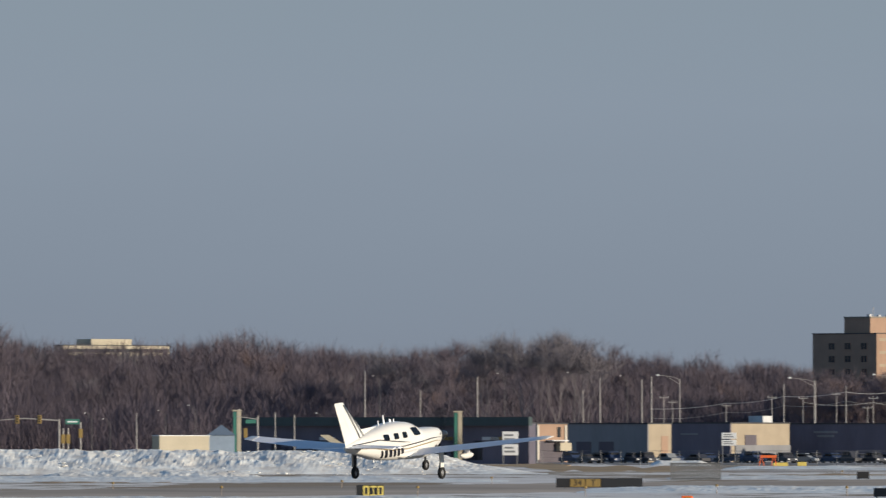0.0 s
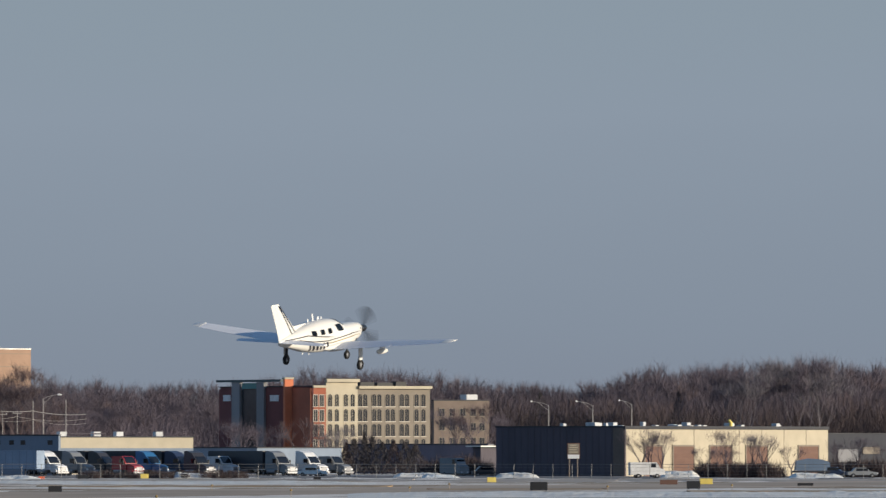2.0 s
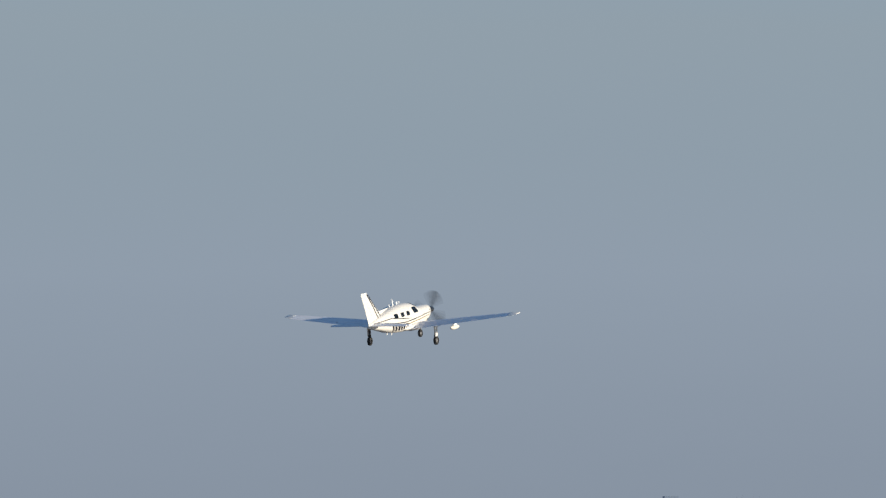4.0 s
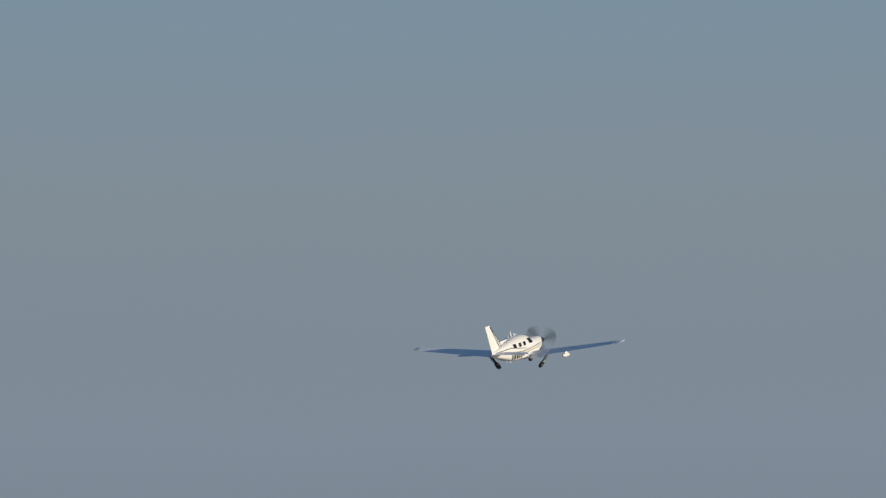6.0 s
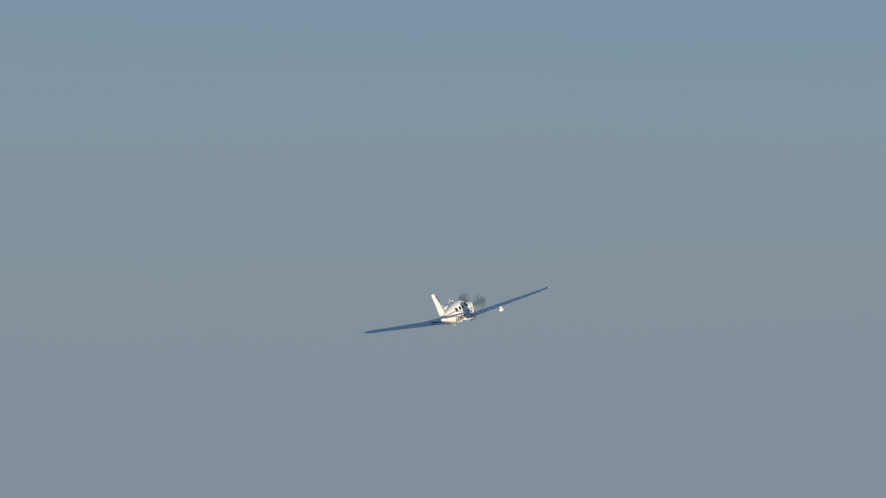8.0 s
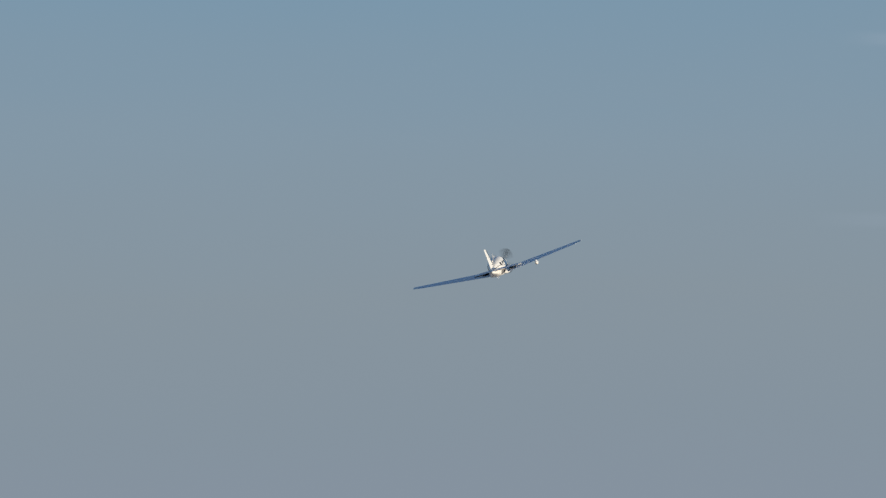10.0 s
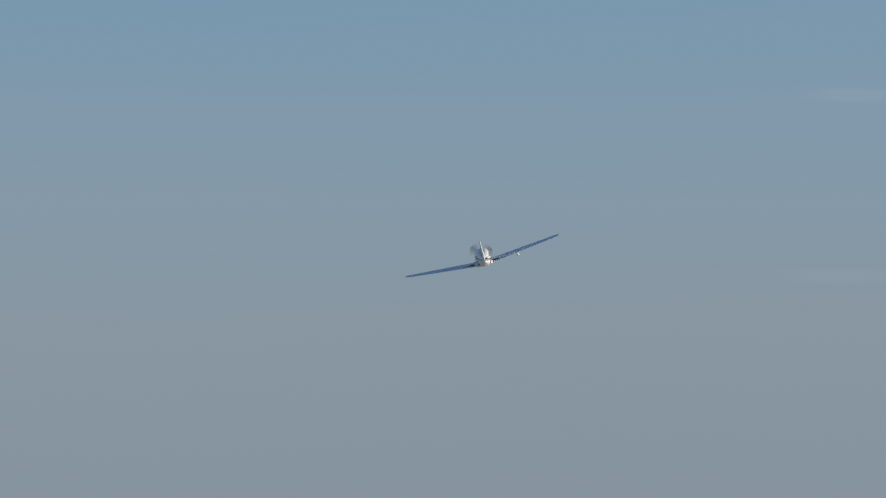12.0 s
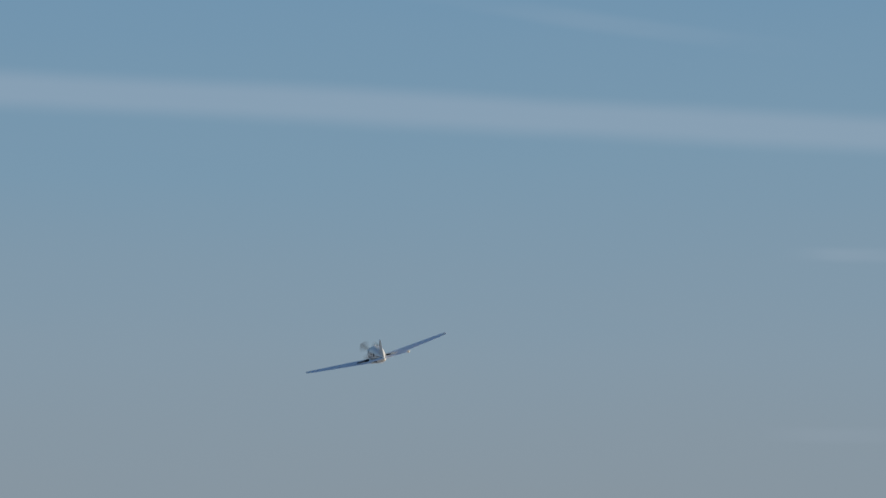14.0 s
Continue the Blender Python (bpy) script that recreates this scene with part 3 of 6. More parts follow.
def brick_tower():
    d = 2700
    b = Block("apartment_tower", 1438, 1551, 1617, d, level(193, d), "brick_tan", "brick_tan", "tall orange-tan brick apartment tower in low sun", 40)
    # upper storeys and the sunny wing standing forward
    h2 = level(221, d)
    y0, y1 = b.along("L", 1537), b.along("L", 1491)
    part("upper_storey", box(0.6, 9.6, y0, y1, b.h - 0.3, h2), "brick_tan", b.ob)
    part("upper_wing", box(10.6, 22.0, y0 - 1.2, y1, b.h - 0.3, h2 - 0.5), "brick_tan", b.ob)
    part("roof_edge", box(0.5, 9.7, y0 - 0.1, y1 + 0.1, h2, h2 + 0.35), "taupe", b.ob)
    part("roof_edge", box(10.5, 22.1, y0 - 1.3, y1 + 0.1, h2 - 0.5, h2 - 0.2), "taupe", b.ob)
    for i, (px, w) in enumerate(((1.5, 0.9), (5.0, 0.6), (8.0, 0.7), (13.0, 1.1), (18.0, 0.6))):
        part("roof_unit", box(px, px + w, y0 + 1, y0 + 1 + w, h2 - 0.6, h2 + 0.9 - 0.1 * i), "white_dirty", b.ob)
    for s in (2.5, 6.5):
        for i in range(9):
            z = 4 + 3.05 * i
            if z + 1.6 < b.h:
                b.window("R", 1.0 + s * 1.4, 3.6 + s * 1.4, z, z + 1.5)
    for s in (3, 8, 13):
        for i in range(9):
            z = 4 + 3.05 * i
            if z + 1.6 < b.h:
                b.window("L", s, s + 1.8, z, z + 1.5, trim="brick_tan")
    for nm, u0, u1, u2, dd, v in (("apartment_tower_wing", 1610, 1624, 1684, d - 20, 194), ("apartment_tower_wing", 1680, 1684, 1740, d + 2, 189)):
        wing = Block(nm, u0, u1, u2, dd, level(v, dd), "brick_tan", "brick_tan", "orange-tan brick wing of the apartment tower", 46)
        part("snow_edge", box(-0.1, wing.R, -0.16, -0.12, wing.h - 0.05, wing.h + 0.24), "snow_pile", wing.ob)
        for i in range(10):
            z = 3 + 3.05 * i
            if z + 1 < wing.h:
                part("brick_course", box(0, wing.R, -0.04, 0.01, z, z + 0.12), "taupe", wing.ob)
    for i in range(9):
        z = 2.9 + 3.05 * i
        if z + 1 < b.h:
            part("spandrel", box(1.0, b.R - 0.5, -0.05, 0.02, z, z + 0.7), "tan_wall", b.ob)
    roof_units(b, [(4, 4, 2, 1.2), (9, 8, 1.5, 0.9)])
    part("roof_mast", tube([(4, y0 + 2, h2), (4, y0 + 2, h2 + 2.6)], 0.06, 6), "pole", b.ob)


def hotel():
    d = 2290
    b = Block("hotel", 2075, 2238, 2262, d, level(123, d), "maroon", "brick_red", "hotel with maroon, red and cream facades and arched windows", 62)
    # shaded street front: columns, glass bay and panels
    b.panel("L", 2075, 2101, -20, 118, "maroon", "bay", 0.3, "maroon bay")
    b.panel("L", 2101, 2115, -20, 131, "grey_wall", "pier", 0.8)
    b.panel("L", 2115, 2146, -20, 118, "glass_far", "glass_bay", 0.25, "dark glass bay")
    b.panel("L", 2117, 2145, 119, 129, "teal", "fascia_sign", 0.5, "plain teal sign shape")
    b.panel("L", 2145, 2158, -20, 131, "grey_wall", "pier", 0.8)
    b.panel("L", 2158, 2189, -20, 121, "maroon", "bay", 0.3, "maroon bay")
    b.panel("L", 2166, 2181, 97, 108, "white_dirty", "square_sign", 0.4, "pale square sign")
    b.panel("L", 2083, 2096, 97, 108, "white_dirty", "square_sign", 0.4, "pale square sign")
    b.panel("L", 2201, 2204, -20, 136, "orange_red", "tower_pier", 1.9, "orange-red corner pier")
    b.panel("L", 2200, 2205, 136, 139, "cream", "cornice", 2.05)
    b.panel("L", 2204, 2237, -20, 121, "brick_red", "bay", 0.3)
    b.panel("R", 2238, 2262, 121, 125, "cream", "cornice", 0.5)
    b.panel("L", 2075, 2189, 131, 135, "green_roof", "cornice", 1.0)
    for r in range(5):
        z = level(88 - 26.4 * r, d)
        for u in (2243, 2254):
            a = b.along("R", u)
            b.window("R", a - 0.4, a + 0.5, z, z + 2.3)
    # sunny cream tower and taupe wing
    c = Block("hotel_cream_block", 2260, 2262, 2318, d + 1.6, level(136, d), "cream", "cream", "cream stucco block of the hotel with narrow arched windows", 62)
    c.panel("R", 2261, 2319, 131, 136.5, "cream", "cornice", 0.7)
    t = Block("hotel_taupe_wing", 2316, 2318, 2446, d + 5.2, level(122, d), "taupe", "taupe", "taupe stucco wing of the hotel under a cream cornice", 62)
    t.panel("R", 2318, 2447, 119, 124, "cream", "cornice", 0.8)
    for blk, us in ((c, (2269, 2281, 2297, 2309)), (t, (2322, 2331, 2347, 2356, 2371, 2380, 2396, 2405, 2422, 2434))):
        for r in range(5):
            for u in us:
                a = blk.along("R", u)
                dm = blk.depth("R", a)
                z = level(88 - 26.4 * r, dm)
                if z < 0.3:
                    continue
                half = 0.40 / math.sin(blk.g)
                bm = bmesh.new()
                out = [(-half, 0)] + [(half * math.cos(q), 2.0 + 0.45 * math.sin(q)) for q in [math.pi * (1 - j / 6) for j in range(7)]] + [(half, 0)]
                vs0 = [bm.verts.new((a + p, -0.02, z + h)) for p, h in out]
                vs1 = [bm.verts.new((a + p, 0.05, z + h)) for p, h in out]
                bm.faces.new(vs0)
                for i in range(len(out)):
                    bm.faces.new((vs0[i], vs1[i], vs1[(i + 1) % len(out)], vs0[(i + 1) % len(out)]))
                bmesh.ops.recalc_face_normals(bm, faces=bm.faces)
                w = part("arched_window", bm, "glass_far", blk.ob)
                fr = box(a - half - 0.12, a - half, -0.1, 0.03, z, z + 2.3)
                add_box(fr, a + half, a + half + 0.12, -0.1, 0.03, z, z + 2.3)
                add_box(fr, a - 0.03, a + 0.03, -0.06, 0.03, z, z + 2.35)
                part("frame", fr, "cream" if blk is c else "taupe", w)
                part("sill", box(a - half - 0.15, a + half + 0.15, -0.16, 0.03, z - 0.18, z), "frame_pale", w)
    for r in range(1, 5):
        for blk in (c, t):
            z = level(88 - 26.4 * r + 24.5, d)
            part("string_course", box(0, blk.R, -0.07, 0.02, z, z + 0.2), "cream" if blk is c else "taupe", blk.ob)
    roof_units(t, [(4, 5, 3.2, 1.4), (8.5, 6, 3.6, 1.3), (12.5, 6, 2.4, 1.5)], "black")


def brown_house():
    d = 2350
    b = Block("brick_office", 2449, 2453, 2551, d, level(98, d), "brown_brick", "brown_brick", "low brown brick office behind the hotel", 64)
    part("roof_box", box(8, 10.5, 1, 4, b.h - 0.3, b.h + 1.3), "white_dirty", b.ob)
    for i in range(4):
        for s in (1.2, 3.6, 6.0, 8.4, 10.4):
            if s + 1.3 < b.R:
                b.window("R", s, s + 1.2, 2.5 + 3 * i, 4 + 3 * i, trim="taupe")


def warehouse():
    d = 1750
    # shade on the end wall is put into its dark wall colour
    b = Block("warehouse", 2563, 2791, 3150, d, level(51, d), "dark_wall", "cream", "low warehouse with cream sunlit side, its shaded end wall coloured dark", 35)
    for u0, u1 in ((2826, 2856), (2876, 2912), (2941, 2979), (3005, 3042), (3098, 3132)):
        dr = b.panel("R", u0, u1, -40, 17, "door_brown", "roller_door", 0.06, "brown roller door")
        a, e = b.along("R", u0), b.along("R", u1)
        dm = b.depth("R", (a + e) / 2)
        zt = level(17, dm)
        fr = box(a - 0.25, a, -0.14, 0.04, 0, zt + 0.25)
        add_box(fr, e, e + 0.25, -0.14, 0.04, 0, zt + 0.25)
        add_box(fr, a, e, -0.14, 0.04, zt, zt + 0.25)
        part("frame", fr, "taupe", dr)
        slats = bmesh.new()
        for i in range(9):
            add_box(slats, a + 0.05, e - 0.05, -0.085, -0.06, 0.4 * i + 0.1, 0.4 * i + 0.36)
        part("slats", slats, "door_brown", dr)
    part("fascia", box(-0.15, b.R + 0.1, -0.16, 0.2, b.h - 0.3, b.h + 0.22, 0.02), "roof_dark", b.ob, "dark roof fascia")
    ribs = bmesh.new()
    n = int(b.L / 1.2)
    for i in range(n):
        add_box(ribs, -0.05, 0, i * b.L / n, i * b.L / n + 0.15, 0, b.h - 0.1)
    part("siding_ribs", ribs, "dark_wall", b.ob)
    for i in range(1, 9):
        part("wall_joint", box(i * b.R / 9, i * b.R / 9 + 0.12, -0.03, 0, 0, b.h - 0.05), "taupe", b.ob)
    part("brick_corner", box(-0.06, 0.02, 0, 2.2, 0, b.h - 0.1), "brown_brick", b.ob)
    rnd = random.Random(4)
    roof_units(b, [(rnd.uniform(2, b.R - 3), rnd.uniform(2, b.L - 2), rnd.uniform(0.5, 1.3), rnd.uniform(0.6, 1.2)) for _ in range(22)], "white_dirty")
    part("roof_vent", tube([(b.R * 0.62, 4, b.h - 0.3), (b.R * 0.62, 4, b.h + 0.8), (b.R * 0.62 - 0.5, 4, b.h + 1.2)], [0.28, 0.28, 0.2], 10), "yellow", b.ob, "pale yellow roof vent")
    e = Block("shed", 3146, 3150, 3270, d + 60, level(40, d), "truck_black", "truck_black", "dark low shed beside the warehouse", 35)
    e.panel("R", 3165, 3200, -10, 12, "grey_wall", "loading_bay", 0.3)
    e.panel("R", 3210, 3240, 4, 16, "taupe", "wall_board", 0.2)
    s = root("board_sign", facing(2700, 1690), "brown notice board with a white foot on two posts", "sign")
    z0, z1 = level(-5, 1690), level(23, 1690)
    bd = part("board", box(-0.92, 0.92, -0.08, 0.08, z0, z1, 0.02), "door_brown", s)
    part("face", box(-0.8, 0.8, -0.1, -0.08, z0 + 0.75, z1 - 0.12), "taupe", bd)
    for i in range(4):
        part("line_bar", box(-0.62, 0.62 - 0.2 * (i % 2), -0.115, -0.1, z0 + 0.95 + 0.34 * i, z0 + 1.08 + 0.34 * i), "cream", bd)
    part("foot_panel", box(-0.85, 0.85, -0.1, -0.08, z0 + 0.05, z0 + 0.65), "white", bd)
    for x in (-0.6, 0.6):
        part("post", box(x - 0.07, x + 0.07, -0.07, 0.07, 0, z0), "wood_pole", s)


def industrial_row():
    # long green-roofed depot behind the snow bank
    b = Block("green_roofed_depot", 418, 936, 948, 1720, level(34, 1720), "navy_wall", "navy_wall", "long dark depot with a green metal roof", 32)
    part("fascia", box(-1.0, -0.02, -0.6, b.L, b.h - 0.3, b.h + 1.0), "green_roof", b.ob, "dark green fascia")
    rnd = random.Random(9)
    for i in range(26):
        s = rnd.uniform(2, b.L - 6)
        w = rnd.uniform(1.0, 4.0)
        part("wall_opening", box(-0.05, 0.02, s, s + w, 0.6, rnd.uniform(2.2, 4.0)), rnd.choice(["glass_far", "dark_wall", "grey_wall", "navy_wall"]), b.ob)
    for i in range(10):
        s = rnd.uniform(3, b.L - 4)
        part("wall_sign", box(-0.12, -0.05, s, s + rnd.uniform(1.2, 3.0), 3.6, 4.1), rnd.choice(["white_dirty", "amber", "white_dirty"]), b.ob)
    for u, v0, v1, wid in ((420, -40, 56, 6.5), (811, -40, 54, 6.0)):
        p = root("entrance_pillar", facing(u, 1690), "tall cream pillar with a green flank", "pillar")
        h = level(v1, 1690)
        part("shaft", box(-0.05, 0.55, -0.5, 0.5, 0, h, 0.04), "cream", p)
        part("flank", box(-0.6, -0.054, -0.45, 0.45, 0, h - 0.1, 0.03), "green", p)
        part("cap", box(-0.7, 0.65, -0.6, 0.6, h, h + 0.2), "cream", p)
    sh = root("tan_ramp_shed", facing(600, 1660), "small shed with a tan sloping roof", "shed")
    part("roof", prism([(-2.8, level(14, 1660)), (-1.5, level(14, 1660)), (2.6, 1.9), (0.6, 1.9)], -2.0, 3.0), "cream", sh, "sunlit tan sloping roof")
    part("wall", box(0.6, 2.6, -1.8, 2.8, 0, 1.9), "white_dirty", sh)
    part("wall", box(-2.7, 0.5, -1.0, 2.8, 0, 1.9), "dark_wall", sh)
    # two-tier white sign
    for u, d, v0, v1, w in ((903, 1650, -22, 20, 2.3), (1290, 1700, -5, 18, 2.2)):
        s = root("pylon_sign", facing(u, d), "white two-tier pylon sign with plain bars", "sign")
        z0, z1 = level(v0, d), level(v1, d)
        zm = (z0 + z1) / 2
        for a, c in ((z0, zm - 0.12), (zm + 0.05, z1)):
            f = part("panel", box(-w / 2, w / 2, -0.15, 0.15, a, c, 0.03), "white", s)
            for i in range(2):
                part("line_bar", box(-w * 0.38, w * (0.3 - 0.1 * i), -0.17, -0.15, a + (c - a) * (0.25 + 0.35 * i), a + (c - a) * (0.42 + 0.35 * i)), "truck_grey", f)
        for x in (-w / 2 + 0.15, w / 2 - 0.15):
            part("post", box(x - 0.08, x + 0.08, -0.08, 0.08, 0, z1 - 0.1), "grey_wall", s)
    br = Block("brick_shop", 936, 950, 1004, 1800, level(33, 1800), "grey_wall", "brick_tan", "small orange brick shop", 50, base=0)
    br.panel("R", 953, 999, -40, 3, "dark_wall", "shopfront", 0.10, "dark shopfront under the brick")
    br.panel("R", 983, 1003, -14, 0, "cream", "low_annex", 1.2, "low cream annex wall")
    br.panel("R", 986, 992, 10, 28, "glass_far", "shop_window", 0.06)
    for u in (950, 999):
        br.panel("R", u, u + 3.5, -30, 31, "frame_pale", "pilaster", 0.16)
    part("awning", box(2, br.R - 1, -1.6, 0, level(3, 1800), level(5, 1800)), "white_dirty", br.ob)
    # the halls' left walls are coloured darker to stand in for shade
    g1 = Block("grey_shaded_hall", 1002, 1146, 1188, 1850, level(33, 1850), "grey_wall", "tan_wall", "metal hall with a sunlit tan end, its shaded side coloured grey", 38)
    dr = g1.panel("R", 1170, 1182, -30, 12, "brick_tan", "door", 0.06)
    g1.panel("L", 1020, 1046, -30, 2, "dark_wall", "loading_door", 0.05)
    g1.panel("L", 1060, 1086, -30, 2, "dark_wall", "loading_door", 0.05)
    g2 = Block("dark_shaded_hall", 1186, 1292, 1397, 1900, level(34, 1900), "navy_wall", "tan_wall", "hall with a tan sunlit side, its shaded side coloured dark", 38)
    g2.panel("L", 1205, 1235, 14, 17, "grey_wall", "sign_bar", 0.1, "faint grey sign bar")
    # dark panel paints the shadowed shape seen on the sunny wall
    g2.panel("R", 1318, 1338, -30, 14, "dark_wall", "dark_door", 0.1)
    g2.panel("R", 1300, 1397, -34, -4, "grey_wall", "plinth", 0.2)
    part("roof_cabin", box(g2.R - 6, g2.R - 3.4, 1, 4, g2.h - 0.3, g2.h + 1.3), "white_dirty", g2.ob)
    g3 = Block("navy_shaded_hall", 1392, 1690, 1722, 1905, level(33, 1905), "navy_wall", "brick_red", "long metal hall with a faint sign, its shaded side coloured navy", 33)
    for i, (a, c) in enumerate(((1440, 1482), (1446, 1476))):
        g3.panel("L", a, c, 17 - 7 * i, 21 - 7 * i, "grey_wall", "sign_bar", 0.1, "faint grey sign bar")
    g3.panel("R", 1694, 1712, 20, 30, "orange_red", "gable_panel", 0.1)
    part("roof_cabin", box(2, 4.4, 6, 9, g3.h - 0.3, g3.h + 1.4), "cream", g3.ob)
    g4 = Block("blue_hall", 1584, 1789, 1792, 1880, level(36, 1880), "blue_wall", "blue_wall", "blue-grey two-tone hall with small windows", 30)
    for u in (1632, 1655, 1678, 1702, 1722, 1770):
        g4.panel("L", u, u + 8, 20, 28, "glass_far", "window", 0.05)
    g4.panel("L", 1592, 1622, 18, 30, "maroon", "wall_panel", 0.06)
    g5 = Block("cream_hall", 1786, 1790, 2027, 1960, level(33, 1960), "blue_wall", "cream", "long low cream hall", 66)
    g5.panel("R", 1790, 2027, -30, 14, "blue_wall", "lower_wall", 0.06)
    for u in (1800, 1860, 1900, 1970):
        part("roof_unit", box(g5.along("R", u), g5.along("R", u) + 1.3, 2, 3.4, g5.h - 0.3, g5.h + 1.0), "white_dirty", g5.ob)
    part("roof_rail", box(g5.along("R", 1815), g5.along("R", 1880), 1.5, 1.6, g5.h + 0.6, g5.h + 0.75), "dark_wall", g5.ob)
    for i in range(4):
        x = g5.along("R", 1815 + 21 * i)
        part("rail_post", box(x, x + 0.1, 1.5, 1.6, g5.h - 0.3, g5.h + 0.6), "dark_wall", g5.ob)
    g6 = Block("low_blue_store", 2020, 2140, 2290, 2050, level(14, 2050), "blue_wall", "blue_wall", "low blue-grey store behind the lorries", 40)
    g7 = Block("low_dark_store", 2300, 2548, 2556, 2080, level(20, 2080), "navy_wall", "dark_wall", "low dark store beside the hotel", 35)
    part("roof_cap", box(-0.4, g7.R, -0.4, -0.13, g7.h - 0.1, g7.h + 0.1), "grey_wall", g7.ob)
    g8 = Block("kiosk", 2522, 2536, 2566, 1850, level(14, 1850), "dark_wall", "dark_wall", "small kiosk with a snowy flat roof", 45)
    part("snow_cap", box(-0.5, g8.R + 0.5, -0.5, 3, g8.h + 0.22, g8.h + 0.42), "snow_pile", g8.ob)
    # white box on the skyline beyond the wood
    w = Block("pale_office", 96, 112, 300, 3150, level(172, 3150), "taupe", "cream", "pale office block beyond the woods", 60)
    part("penthouse", box(w.along("R", 168), w.along("R", 240), 2, 10, w.h - 0.3, level(184, 3150)), "cream", w.ob)
    for i in range(3):
        w.panel("R", 116, 298, 160 - 12 * i, 166 - 12 * i, "glass_far", "window_band", 0.05)
    # tower coloured close to the sky so that it looks hazed
    far = Block("distant_tower", 3940, 3940, 3984, 4700, level(208, 4700), "haze_grey", "haze_grey", "tall tower on the far horizon, haze put into its blue-grey colour", 86, roof="haze_grey")
    part("crown", box(far.R * 0.4, far.R - 0.4, 1, far.L - 1, far.h - 0.3, far.h + 1.6), "haze_grey", far.ob)
    for i in range(12):
        part("window_band", box(0.5, far.R - 0.5, -0.06, 0.02, 6 + 3.6 * i, 7.4 + 3.6 * i), "haze_grey", far.ob)
    # cream store trailer behind the snow bank
    tr = root("storage_trailer", facing(320, 1500, 0, 24), "cream storage trailer behind the snow bank", "trailer")
    hb = level(12, 1500)
    part("body", box(-3.6, 3.6, -1.2, 1.2, 0.9, hb, 0.06), "cream", tr)
    part("roof_rail", box(-3.65, 3.65, -1.25, 1.25, hb, hb + 0.1), "white", tr)
    for x in (-2.6, -1.7, 2.2):
        wheel(tr, pose(x, -1.0, 0.5), 0.5, 0.28)
    part("landing_leg", box(1.1, 1.25, -0.9, -0.75, 0, 0.9), "strut_dark", tr)
    bs = root("blue_shed", facing(392, 1560), "pale blue shed with a snowy roof", "shed")
    part("wall", box(-1.8, 1.8, -1.5, 1.5, 0, level(20, 1560) - 0.5), "blue_pale", bs)
    part("roof", prism([(-2.0, level(20, 1560) - 0.5), (0, level(32, 1560)), (2.0, level(20, 1560) - 0.5)], -1.7, 1.7), "trailer_side", bs)


brick_tower()
hotel()
brown_house()
warehouse()
industrial_row()


# ---- woods ----
def tree_arrays(seed, height, spread, twigs, levels=4, lean=0.12, twig=0.045, up=0.16, lean_up=0.15, bole=0.24, thick=0.013, along=False, reach=0.06):
    """Limbs of a bare tree as 3-sided tapered sticks: vertices and faces."""
    rnd = random.Random(seed)
    V, Fc = [], []
    def stick(p, q, r0, r1, thin=False):
        d = (q - p)
        s = d.cross(Vector((0.3, 0.7, 0.2))).normalized()
        t = d.normalized().cross(s)
        o = len(V)
        if thin:
            V.extend((p - s * r0, p + s * r0, q))
            Fc.append((o, o + 1, o + 2))
            return
        for c, r in ((p, r0), (q, r1)):
            for a in (0, 2.094, 4.189):
                V.append(c + (s * math.cos(a) + t * math.sin(a)) * r)
        for k in range(3):
            Fc.append((o + k, o + (k + 1) % 3, o + 3 + (k + 1) % 3, o + 3 + k))
    tips = []
    def grow(p, d, length, r, depth):
        n = 2 if depth < 2 else 1
        for i in range(n):
            d2 = (d + Vector((rnd.gauss(0, 0.1), rnd.gauss(0, 0.1), rnd.gauss(0.03, 0.05)))).normalized()
            q = p + d2 * (length / n)
            r2 = r * (0.8 if n == 2 else 0.62)
            stick(p, q, r, r2, depth >= 3 and levels == 4)
            p, d, r = q, d2, r2
        if depth >= levels:
            tips.append((p, d, length))
            return
        if along and depth >= 1:
            tips.append((p, d, length))
        for _ in range(rnd.choice((2, 3, 3)) if depth else rnd.choice((3, 4, 5))):
            side = Vector((rnd.gauss(0, 1), rnd.gauss(0, 1), 0)).normalized()
            a = rnd.uniform(0.35, 0.85) * spread
            grow(p, (d * math.cos(a) + side * math.sin(a) + Vector((0, 0, up))).normalized(), length * rnd.uniform(0.64, 0.92), r * 0.66, depth + 1)
    d0 = Vector((rnd.gauss(0, lean), rnd.gauss(0, lean), 1)).normalized()
    grow(Vector((0, 0, 0)), d0, height * bole, height * thick, 0)
    n_trunk = len(Fc)
    per = max(1, twigs // max(1, len(tips)))
    for p, d, length in tips:
        for _ in range(per):
            v = (d + Vector((rnd.gauss(0, 0.6), rnd.gauss(0, 0.6), rnd.gauss(lean_up, 0.45)))).normalized()
            st = p - d * length * rnd.uniform(0, 0.9)
            en = st + v * rnd.uniform(0.5, 1.7) * height * reach
            s = v.cross(Vector((rnd.gauss(0, 1), rnd.gauss(0, 1), rnd.gauss(0, 1)))).normalized() * twig
            o = len(V)
            V.extend((st - s, st + s, en))
            Fc.append((o, o + 1, o + 2))
    top = max(v.z for v in V)
    k = height / top
    return np.array([tuple(v * k) for v in V]), Fc


def mesh_from(name, verts, faces, material):
    me = bpy.data.meshes.new(name)
    me.from_pydata([tuple(v) for v in verts], [], faces)
    me.materials.append(M[material])
    return me


